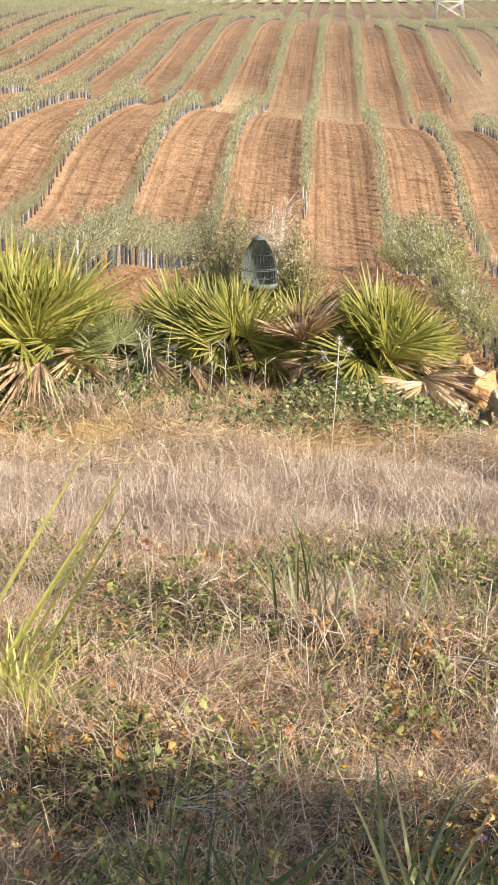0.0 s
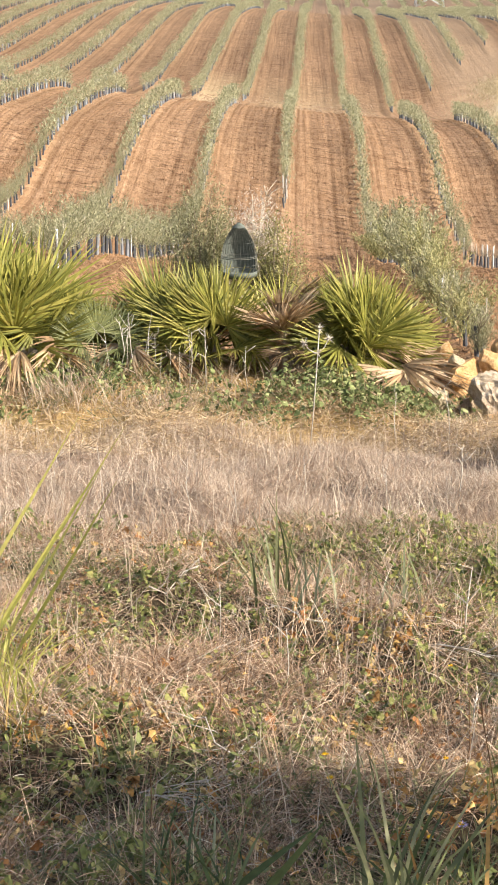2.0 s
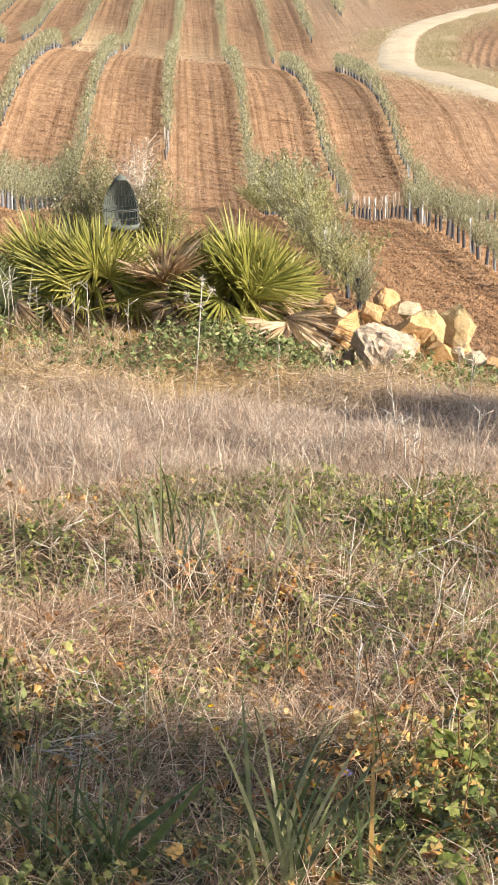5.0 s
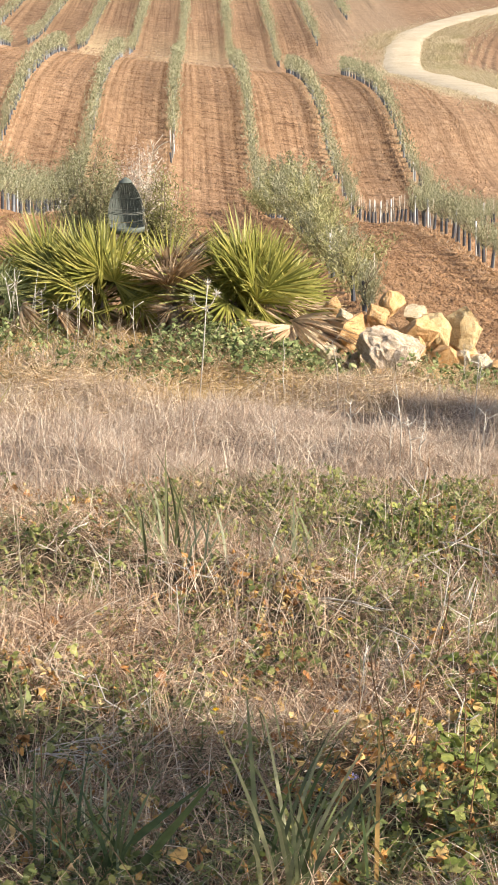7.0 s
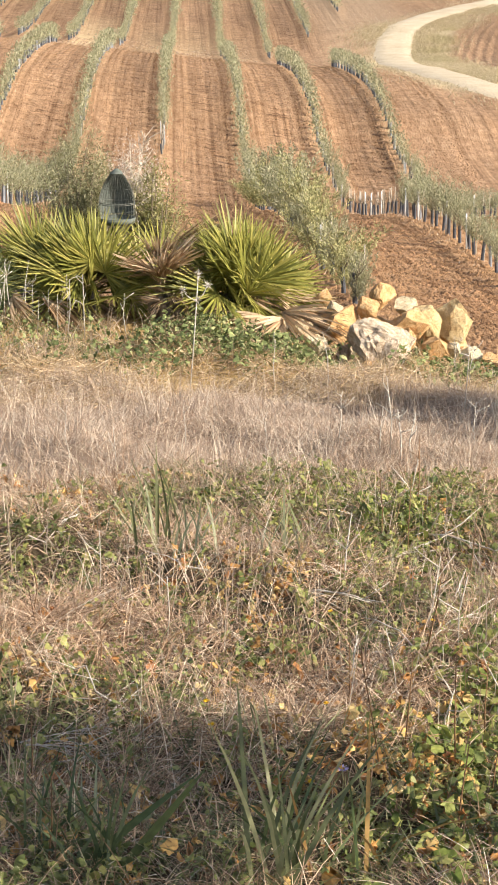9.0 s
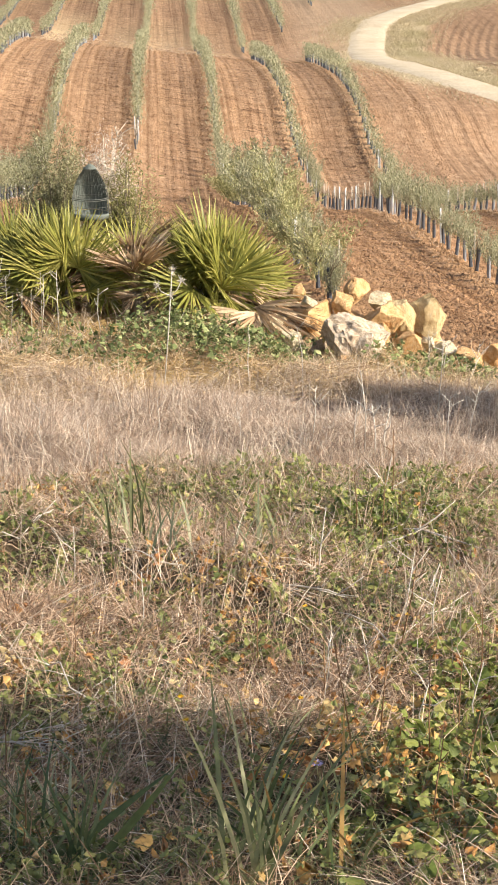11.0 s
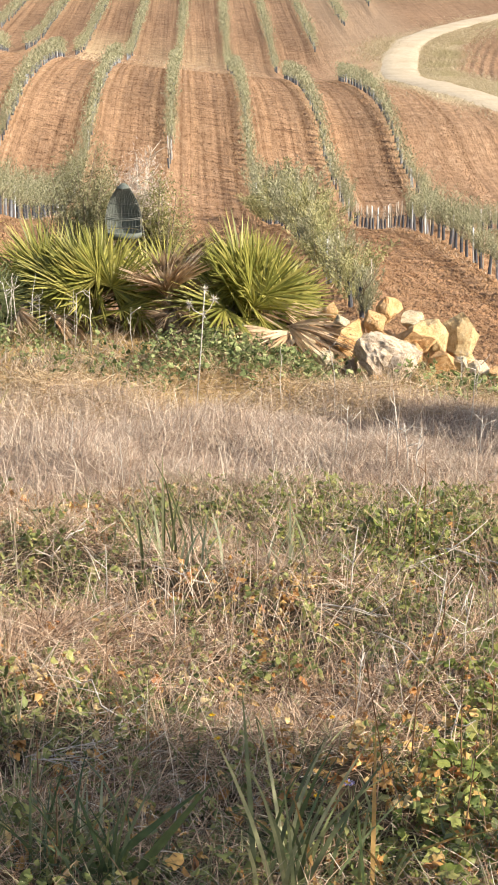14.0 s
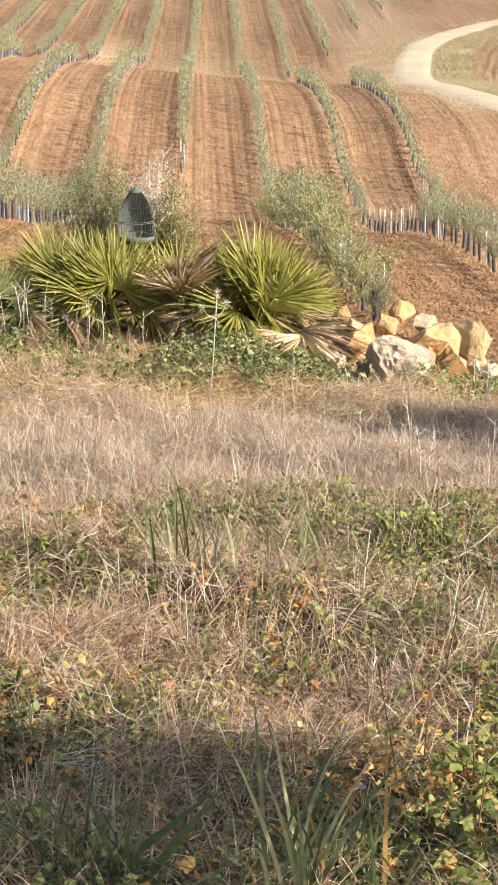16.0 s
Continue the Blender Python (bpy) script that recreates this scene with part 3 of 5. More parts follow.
stake_mesh = fast_mesh("stake", *tube_along([(0.08, 0, -0.1), (0.085, 0.01, 0.95)], (0.022, 0.02)))
stake_mesh.materials.append(POST)
cane_mesh = fast_mesh("cane", *tube_along([(0.05, 0, -0.1), (0.06, 0.02, 1.0)], (0.012, 0.01)))
cane_mesh.materials.append(PALE_WOOD)


def in_view(x, y, slack=2.0):
    return -0.18 * y - slack < x < 0.207 * y + slack


pick = random.Random(5)
spots = []
for k in range(-7, 4):
    y = {1: 30.6, 2: 37.5}.get(k, 34.0)
    y0 = 133.0 if k < 0 else 136.0
    y = 87.0 if k == 0 else y
    while y < y0:
        x = float(row_x(k, y)) + pick.uniform(-0.06, 0.06) * (3 if k == 1 and y < 73 else 1) - (0.28 * min(max((60 - y) / 28, 0), 1) if k == 1 else 0)
        if in_view(x, y):
            spots.append((y, x, k))
        y += 1.05 + pick.uniform(-0.12, 0.12)
spots.sort()
NEAR = 300
for i, (y, x, k) in enumerate(spots[:NEAR]):
    tree = new("olive_tree")
    tree.matrix_world = Matrix.Translation((x, y, float(ground_z(x, y)) - 0.02)) @ Matrix.Rotation(pick.choice((0, math.pi)) + pick.uniform(-0.4, 0.4), 4, "Z") @ Matrix.Rotation(radians(pick.uniform(-7, 7)), 4, "X")
    gap = (k == 2 and 60 < y < 79) or (k == 0 and y < 108)
    s = (pick.choice((0.6, 0.8, 0.95, 1.1, 1.3, 1.45)) if k == 1 and y < 73 else pick.uniform(0.85, 1.15)) * (0.82 if y < 82 and k > 1 else 0.86 if k == 1 and y < 73 else 0.72 if y < 86 and k < -1 else 0.9 if y < 82 and k == 0 else 1.0)
    g = part("tree_guard", guards[0 if gap else pick.choice((0, 1, 1, 0, 1, 0, 1, 2))], None, tree)
    g.rotation_euler = (pick.gauss(0, 0.05), pick.gauss(0, 0.05), pick.uniform(0, 0.7))
    part("trunk", pick.choice(stems), None, tree).scale = (0.8, 0.8, 0.72 if y < 82 else 0.85)
    if not gap:
        c = part("crown", pick.choice(bushy if k == 1 and y < 73 else crowns if y < 84 else slim), None, tree)
        grown = 0.85 + (0.5 if k == 1 else 0.25) * min(max((y - 38) / 14, 0), 1) if k in (1, 2) and y < 73 else 0.8 if y < 82 and k > 0 else 0.9 if y < 84 and k == -1 else 1.0
        c.scale = (s * max(1.0, grown), s * (0.65 if y > 82 else 0.8), (s + 1) / 2 * pick.uniform(0.9, 1.08) * grown)
    if gap or pick.random() < 0.4:
        part("cane", cane_mesh, None, tree, "thin pale cane")
    if (i % 7 == 3 and not gap) or (gap and i % 9 == 1) or (k == 0 and i % 2) or (k == 2 and not gap and i % 6 == 0):
        part("stake", stake_mesh, None, tree, "white support post")
    tagged(tree, "bare staked young olive in a dark plastic guard" if gap else "young grey-green olive tree in a dark plastic guard", "olive tree", "olive rows")

# the rest of the rows, too many to count
far_leaf, far_guard, far_white = [], [], []
rest = [(x, y) for y, x, k in spots[NEAR:]]
for k in range(-22, 26):
    y = {2: 152.0, 3: 166.0, 4: 184.0}.get(k, 146.0 if k < 2 else 190.0 + 12 * (k - 4))
    while y < 318:
        x = float(row_x(k, y))
        if in_view(x, y, 4):
            rest.append((x + pick.uniform(-0.08, 0.08), y))
        y += 1.5
for k in range(-40, 50):
    y = 395.0
    while y < 600:
        x = float(row_x(k, y))
        if in_view(x, y, 6):
            rest.append((x + pick.uniform(-0.1, 0.1), y))
        y += 2.2
rest = np.array(rest)
rz = ground_z(rest[:, 0], rest[:, 1])
base = np.c_[rest, rz]
for n, sel in ((150, rest[:, 1] < 170), (110, (rest[:, 1] >= 170) & (rest[:, 1] < 330)), (44, rest[:, 1] >= 330)):
    b0 = np.repeat(base[sel], n, 0)
    m = len(b0)
    size = {150: 0.12, 110: 0.16, 44: 0.27}[n]
    off = np.stack([rng.normal(0, 0.16 if n == 150 else 0.25, m), rng.normal(0, 0.28, m), 0.26 + 1.1 * rng.beta(1.6, 1.6, m)], 1)
    far_leaf.append(ribbons(b0 + off, rng.normal(0, 0.45, (m, 3)) + [0, 0, 0.75], size * rng.uniform(0.7, 1.3, m), size * 0.42, (0, 0, -0.1), (0.85, 0.35)))
tagged(part("olive_rows", merged(*far_leaf), OLIVE), "long rows of young grey-green olive trees on the hillside", "olive trees", kind="stuff")


def posts(at, half, h):
    c = np.array([[-1, -1], [1, -1], [1, 1], [-1, 1]]) * half
    lo = np.concatenate([at[:, None, :2] + c[None], np.repeat(at[:, None, 2:] - 0.05, 4, 1)], -1)
    hi = lo + np.stack([0 * h, 0 * h, h + 0.05], -1)[:, None]
    v = np.concatenate([lo, hi], 1)
    q = np.array([[0, 1, 5, 4], [1, 2, 6, 5], [2, 3, 7, 6], [3, 0, 4, 7], [4, 5, 6, 7]])
    return v.reshape(-1, 3), (q[None] + 8 * np.arange(len(at))[:, None, None]).reshape(-1, 4)


sel = base[rest[:, 1] < 330]
white = rng.random(len(sel)) < np.where(sel[:, 1] < 140, 0.24, 0.1)
tagged(part("tree_guards", posts(sel[~white], 0.06, rng.uniform(0.42, 0.52, (~white).sum())), TUBE), "dark plastic guards along the olive rows", "tree guard", kind="stuff")
tagged(part("pale_tree_guards", posts(sel[white], 0.06, rng.uniform(0.45, 0.7, white.sum())), TUBE_GREY), "pale plastic guards along the olive rows", "tree guard", kind="stuff")


# ---- pylon on the far brow ----
def beam(a, b, r):
    return tube_along([a, b], (r, r), 6)


pylon = new("pylon")
PX, PY = 28.9, 405.0
pylon.location = (PX, PY, float(land(PX, PY)))
pylon.scale = (1.17, 1.17, 1.17)
for sx, sy in ((-1, -1), (1, -1), (1, 1), (-1, 1)):
    part("leg", beam((sx * 2.6, sy * 2.6, -0.3), (sx * 0.6, sy * 0.6, 24), 0.12), STEEL, pylon)
for i in range(8):
    z0, z1 = i * 3.0, i * 3.0 + 3.0
    w0, w1 = 2.6 - 2.0 * z0 / 24, 2.6 - 2.0 * z1 / 24
    for sx, sy, tx, ty in ((-1, -1, 1, -1), (1, -1, 1, 1), (1, 1, -1, 1), (-1, 1, -1, -1)):
        part("brace", merged(beam((sx * w0, sy * w0, z0), (tx * w1, ty * w1, z1), 0.07), beam((tx * w0, ty * w0, z0), (sx * w1, sy * w1, z1), 0.07), beam((sx * w1, sy * w1, z1), (tx * w1, ty * w1, z1), 0.07)), STEEL, pylon)
for z in (17, 20, 23):
    part("crossarm", merged(beam((-4, 0, z), (4, 0, z), 0.1), beam((-4, 0, z), (0, 0, z + 1.2), 0.07), beam((4, 0, z), (0, 0, z + 1.2), 0.07)), STEEL, pylon)
tagged(pylon, "pale galvanised lattice pylon standing among olive rows", "pylon")


# ---- dwarf fan palms ----
def frond(seed, petiole, fan, n=44, spread=114.0, cup=0.25, limp=0.10, bend=28.0, finger=0.034):
    """One fan leaf along +x: its stalk and the narrow split fingers that radiate from its tip."""
    r = np.random.default_rng(seed)
    a = np.radians(np.linspace(-spread, spread, n) + r.normal(0, 2.5, n))
    hub = np.array([petiole, 0, 0.0])
    way = np.stack([np.cos(a), np.sin(a), cup * (0.3 + np.abs(np.sin(a)))], 1)
    across = np.stack([-np.sin(a), np.cos(a), np.where(np.arange(n) % 2, 0.45, -0.45)], 1)
    cb, sb = math.cos(radians(bend)), math.sin(radians(bend))
    way, across = (np.stack([v[:, 0] * cb + v[:, 2] * sb, v[:, 1], v[:, 2] * cb - v[:, 0] * sb], 1) for v in (way, across))
    length = fan * (0.62 + 0.38 * np.cos(a / 2) ** 2) * r.uniform(0.88, 1.08, n)
    fingers = ribbons(np.repeat(hub[None], n, 0), way, length, fan * finger, np.stack([0 * a, 0 * a, -limp * r.uniform(0.2, 1.6, n)], 1), (0.3, 0.9, 1.0, 0.65, 0.06), unit(across))
    stalk = tube_along([(0, 0, 0), (petiole * 0.5, 0, 0.015), (petiole, 0, 0)], (0.010, 0.008, 0.006))
    return fingers, stalk


def frond_meshes(seed, count, mat, **kw):
    out = []
    for i in range(count):
        pair = [fast_mesh(name, *data) for name, data in zip(("frond", "leaf_stalk"), frond(seed + i, **kw))]
        for me in pair:
            me.materials.append(mat)
        out.append(pair)
    return out


live = frond_meshes(100, 5, PALM, petiole=0.33, fan=0.46, n=42, finger=0.036, cup=0.16, bend=4.0) + frond_meshes(110, 3, PALM, petiole=0.38, fan=0.49, n=42, finger=0.036, cup=0.1, bend=22.0)
grey = frond_meshes(120, 3, PALM_GREY, petiole=0.35, fan=0.38)
dead = frond_meshes(130, 4, PALM_DEAD, petiole=0.26, fan=0.44, n=24, spread=26, cup=0.05, limp=0.6, finger=0.05)


def sunward(az, el, r):
    """The roll in degrees that turns a frond's face towards the open, sunny side."""
    m = (pose(0, 0, 0, 0, 0, az) @ pose(0, 0, 0, 0, -el, 0)).to_3x3()
    want = m.transposed() @ Vector((0.45, -0.6, 0.65))
    return math.degrees(math.atan2(-want.y, want.z)) + r.gauss(0, 17)


def palm(x, y, z, reach, fronds, withered, seed, label, kinds, lean=0.0, hang=(-30, 40)):
    p = new("fan_palm")
    p.location = (x, y, z)
    r = random.Random(seed)
    part("trunk", merged(*[tube_along([(0, 0, -0.08), (0.05 * math.cos(i), 0.05 * math.sin(i), 0.1), (0.10 * math.cos(i), 0.10 * math.sin(i), 0.24)], (0.085, 0.07, 0.03)) for i in range(5)]), BARK, p)
    for i in range(fronds):
        az = 360 * i * 0.618 + r.uniform(-14, 14)
        el = 8 + 76 * ((i + 0.5) / fronds) ** 0.85 + r.uniform(-6, 6)
        blade, stalk_mesh = r.choice(kinds)
        f = part("frond", blade, None, p)
        part("leaf_stalk", stalk_mesh, None, f)
        s = reach * r.uniform(0.82, 1.08)
        f.matrix_basis = pose(0.03 * math.cos(az), 0.03 * math.sin(az), 0.14, 0, 0, az) @ pose(0, 0, 0, 0, -el + lean, 0) @ pose(0, 0, 0, sunward(az, el - lean, r) , 0, 0) @ Matrix.Scale(s, 4)
    for i in range(withered):
        az = 360 * i / withered + r.uniform(-20, 20)
        blade, stalk_mesh = r.choice(dead)
        f = part("dead_frond", blade, None, p, "withered tan fan leaf")
        part("leaf_stalk", stalk_mesh, None, f)
        f.matrix_basis = pose(0, 0, 0.16, 0, 0, az) @ pose(0, 0, 0, 0, r.uniform(*hang), 0) @ pose(0, 0, 0, r.uniform(-60, 60), 0, 0) @ Matrix.Scale(reach * r.uniform(0.8, 1.2), 4)
    return tagged(p, label, "palm", "dwarf fan palms")


def on_ground(x, y, dz=0.0):
    return x, y, float(ground_z(x, y)) + dz


palm(*on_ground(0.48, 15.35), 1.04, 50, 18, 1, "bushy dwarf fan palm with bright green leaves and a withered skirt", live)
palm(*on_ground(0.82, 15.45), 0.8, 16, 8, 2, "green dwarf fan palm beside a bushier one", live)
palm(*on_ground(-0.78, 15.4), 1.0, 32, 8, 3, "yellow-green dwarf fan palm in front of a shrub", live)
palm(*on_ground(-1.2, 15.7), 0.95, 24, 9, 4, "dark green dwarf fan palm with dead lower leaves", live)
palm(*on_ground(-2.55, 15.3), 1.42, 50, 26, 5, "large dwarf fan palm with withered tan lower leaves", live)
palm(*on_ground(-2.15, 15.45), 1.0, 16, 8, 11, "green dwarf fan palm beside a larger one", live)
palm(*on_ground(-1.72, 15.2), 0.8, 16, 4, 6, "small grey-green fan palm among dry weeds", grey)
palm(*on_ground(-0.12, 15.12), 0.8, 0, 12, 7, "dead dwarf fan palm with upright tan leaves", live, hang=(-90, -72))
palm(*on_ground(-0.04, 14.98), 0.36, 0, 14, 17, "low dead dwarf fan palm with tan hanging leaves", live, hang=(-80, 40))
palm(*on_ground(-0.12, 15.6), 1.0, 3, 12, 12, "nearly dead dwarf fan palm with tan leaves", live, hang=(-88, -45))
palm(*on_ground(0.86, 15.1), 0.9, 0, 18, 8, "dead dwarf fan palm, its tan leaves hanging", live)
palm(*on_ground(-2.3, 14.95), 0.95, 0, 18, 9, "dead dwarf fan palm, its tan leaves hanging", live)
palm(*on_ground(-1.3, 15.15), 0.8, 0, 8, 10, "dead dwarf fan palm, its tan leaves hanging", live)


# ---- heap of field stones ----
def rock(seed, cuts=9, rugged=0.04):
    """A broken stone: a lump cut by flat faces, its edges slightly worn, filling a box from -1 to 1."""
    r = random.Random(seed * 7 + 3)
    bm = bmesh.new()
    bmesh.ops.create_icosphere(bm, subdivisions=4, radius=1.3)
    planes = []
    for axis in ((1, 0, 0), (-1, 0, 0), (0, 1, 0), (0, -1, 0), (0, 0, 1), (0, 0, -1)):
        planes.append(((Vector(axis) + Vector((r.gauss(0, 0.42), r.gauss(0, 0.42), r.gauss(0, 0.42)))).normalized(), r.uniform(0.52, 0.74)))
    for i in range(cuts):
        v = Vector((r.gauss(0, 1), r.gauss(0, 1), r.gauss(0, 1))).normalized()
        planes.append((v, r.uniform(0.52, 0.8)))
    shift = Vector((seed * 3.7, seed * 1.3, 0))
    for v in bm.verts:
        for nrm, d in planes:
            over = v.co.dot(nrm) - d
            if over > 0:
                v.co -= nrm * over
        v.co += v.co.normalized() * (rugged * noise.noise(v.co * 2.6 + shift) + rugged * 0.7 * noise.noise(v.co * 6 + shift) + rugged * 0.6 * noise.noise(v.co * 17 + shift))
    bmesh.ops.rotate(bm, verts=bm.verts, matrix=Euler((r.uniform(-0.4, 0.4), r.uniform(-0.7, 0.7), r.uniform(-0.8, 0.8))).to_matrix())
    for axis in range(3):
        lo, hi = min(v.co[axis] for v in bm.verts), max(v.co[axis] for v in bm.verts)
        for v in bm.verts:
            v.co[axis] = 2 * (v.co[axis] - lo) / (hi - lo) - 1
    return bm


def stone(x, y, z, sx, sy, sz, mat, seed, label):
    ob = part("stone", rock(seed, rugged=0.11 if mat is LICHEN else 0.05), mat)
    ob.matrix_world = pose(x, y, z) @ Matrix.Diagonal((sx, sy, sz, 1))
    return tagged(ob, label, "stone", "heap of field stones")


STONES = [
    (1.271, 15.25, -1.456, 0.077, 0.071, 0.088, OCHRE, 1, "orange stone on top of the heap"),
    (1.349, 15.05, -1.505, 0.073, 0.067, 0.061, CREAM, 2, "small pale peach stone on top of the heap"),
    (1.411, 15.00, -1.621, 0.152, 0.140, 0.143, OCHRE, 3, "orange-brown block of stone"),
    (1.644, 15.10, -1.541, 0.101, 0.093, 0.121, OCHRE, 4, "orange broken stone in the heap"),
    (1.794, 15.30, -1.491, 0.120, 0.110, 0.165, OCHRE, 5, "bright orange upright rough stone"),
    (1.998, 15.35, -1.583, 0.113, 0.104, 0.111, CREAM, 6, "pale cream stone at the back of the heap"),
    (1.969, 15.00, -1.627, 0.179, 0.165, 0.134, OCHRE, 7, "tilted orange slab of stone"),
    (2.155, 15.12, -1.637, 0.122, 0.112, 0.139, PALE, 8, "light ochre angular stone"),
    (2.382, 15.20, -1.638, 0.166, 0.153, 0.192, PALE, 9, "large cream and grey upright stone"),
    (1.682, 14.45, -1.697, 0.279, 0.257, 0.237, LICHEN, 10, "large rough grey lichen-covered boulder"),
    (1.974, 14.85, -1.754, 0.055, 0.050, 0.119, OCHRE, 11, "rounded orange stone in the heap"),
    (2.171, 14.80, -1.813, 0.139, 0.129, 0.111, OCHRE, 12, "brown-orange stone low in the heap"),
    (2.328, 14.75, -1.804, 0.064, 0.059, 0.071, CREAM, 13, "small white stone in the heap"),
    (2.480, 14.75, -1.851, 0.098, 0.091, 0.081, CREAM, 14, "pale pinkish stone low in the heap"),
    (1.593, 14.25, -1.819, 0.115, 0.106, 0.052, OCHRE, 15, "flat yellow stone half sunk in weeds"),
    (1.161, 14.55, -1.713, 0.104, 0.096, 0.084, CREAM, 16, "flat pale yellow stone in weeds"),
    (1.061, 14.95, -1.637, 0.100, 0.092, 0.079, CREAM, 17, "pale stone under palm leaves"),
    (2.656, 14.60, -1.928, 0.124, 0.115, 0.121, OCHRE, 18, "orange stone at the end of the heap"),
    (2.904, 14.75, -1.893, 0.108, 0.100, 0.105, OCHRE, 19, "orange stone at the end of the heap"),
    (2.585, 14.35, -1.979, 0.106, 0.097, 0.096, CREAM, 20, "pale stone in green weeds"),
    (1.368, 15.30, -1.827, 0.151, 0.139, 0.127, OCHRE, 21, "orange stone inside the heap"),
    (1.779, 15.35, -1.784, 0.168, 0.155, 0.141, OCHRE, 22, "orange stone inside the heap"),
    (2.132, 15.40, -1.867, 0.177, 0.163, 0.138, OCHRE, 23, "orange stone inside the heap"),
    (2.430, 15.30, -1.904, 0.149, 0.138, 0.123, OCHRE, 24, "orange stone inside the heap"),
    (1.415, 14.75, -1.821, 0.085, 0.078, 0.085, LICHEN, 25, "dark grey stone beside the boulder"),
]
for row in STONES:
    stone(*row)


# ---- shrub and cage behind the palms ----
def shrub(x, y, z, width, height, leaves, mat, seed, label, leaf=1.0, wood=None):
    sh = new("shrub")
    sh.location = (x, y, z)
    r = np.random.default_rng(seed)
    sticks, tips = [], []
    for i in range(26):
        a, e = r.uniform(0, 6.28), r.uniform(0.15, 0.9)
        tip = np.array([math.cos(a) * width * 0.5 * e, math.sin(a) * width * 0.4 * e, height * r.uniform(0.65, 1.0) * (1.05 - 0.35 * e)])
        bow = tip * [0.35, 0.35, 0.5] + r.normal(0, 0.04, 3)
        sticks.append(tube_along([(0, 0, -0.05), bow, tip], (0.016, 0.011, 0.003)))
        tips += [bow * (1 - u) + tip * u for u in np.linspace(0.1, 1, 8)]
    part("branch_framework", merged(*sticks), wood or BARK, sh)
    tips = np.array(tips)
    b0 = tips[r.integers(0, len(tips), leaves)] + r.normal(0, 0.055, (leaves, 3)) * [1.2, 1, 1]
    way = r.normal(0, 0.6, (leaves, 3)) + [0, 0, 0.4]
    part("foliage", ribbons(b0, way, leaf * r.uniform(0.03, 0.055, leaves), leaf * 0.011, (0, 0, -0.1), (0.9, 0.3)), mat, sh)
    return tagged(sh, label, "shrub")


shrub(*on_ground(-0.84, 16.1), 1.15, 1.62, 14000, OLIVE_DARK, 3, "dark wild olive shrub behind the fan palms", 0.75)
shrub(*on_ground(-0.2, 16.2), 0.62, 1.38, 5200, SHRUB_GREEN, 4, "yellow-green shrub behind the fan palms", 0.9)


def dead_branch(x, y, z, height, seed, label, spread=0.35, n=9, r0=0.012):
    r = np.random.default_rng(seed)
    ob = new("dead_branch")
    ob.location = (x, y, z)
    main = np.array([(0, 0, -0.05), (0.05, 0, height * 0.3), (-0.02, 0.02, height * 0.62), (0.08, 0.02, height)])
    stem = part("stem", tube_along(main, (r0, r0 * 0.9, r0 * 0.7, r0 * 0.3)), PALE_WOOD, ob)
    for i in range(n):
        u = r.uniform(0.5, 0.98)
        p = np.array([np.interp(u * height, main[:, 2], main[:, j]) for j in range(3)])
        a = r.uniform(0, 6.28)
        t = p + np.array([math.cos(a) * spread, math.sin(a) * spread * 0.6, r.uniform(0.02, 0.3)]) * r.uniform(0.3, 1)
        part("side_shoot", tube_along([p, (p + t) / 2 + r.normal(0, 0.025, 3), t], (r0 * 0.55, r0 * 0.4, r0 * 0.2)), PALE_WOOD, stem)
    return tagged(ob, label, "branch")


shrub(*on_ground(-0.4, 16.45), 0.7, 1.6, 12000, PLUME, 14, "withered pale shrub behind the fan palms", 0.6, PALE_WOOD)
dead_branch(*on_ground(-0.34, 16.1), 1.6, 5, "bleached bare branch rising from the shrub", 0.2, 26, 0.007)
dead_branch(*on_ground(-0.5, 16.3), 1.4, 6, "bleached bare branch rising from the shrub", 0.22, 30, 0.006)

cage = new("bell_cage")
CR, CH = 0.15, 0.46
cage.location = (-0.50, 15.62, -0.86)


def bell(u):
    """Radius of the bell-shaped cage at the share u of its height."""
    return CR * max(0.0, 1 - max(0.0, (u - 0.25) / 0.75) ** 1.9) ** 0.75 + 0.004


for i in range(30):
    a = i * 2 * math.pi / 30
    pts = [(bell(u) * math.cos(a), bell(u) * math.sin(a), 0.03 + u * (CH - 0.03)) for u in np.linspace(0, 0.995, 12)]
    part("bar", tube_along(pts, 0.0014, 4), WIRE, cage)
for u in (0.02, 0.17, 0.31, 0.34, 0.62):
    pts = [(bell(u) * 1.01 * math.cos(a), bell(u) * 1.01 * math.sin(a), 0.03 + u * (CH - 0.03)) for a in np.linspace(0, 2 * math.pi, 33)]
    part("hoop", tube_along(pts, 0.003 if u in (0.02, 0.31, 0.34) else 0.0014, 6), WIRE, cage)


def lathe(profile, sides=28, arc=2 * math.pi, start=0.0):
    pts = np.array([[(r0 * math.cos(start + arc * j / sides), r0 * math.sin(start + arc * j / sides), z) for j in range(sides + 1)] for r0, z in profile])
    ii = np.arange(pts.shape[0] * pts.shape[1]).reshape(pts.shape[:2])
    return pts.reshape(-1, 3), np.stack([ii[:-1, :-1], ii[:-1, 1:], ii[1:, 1:], ii[1:, :-1]], -1)


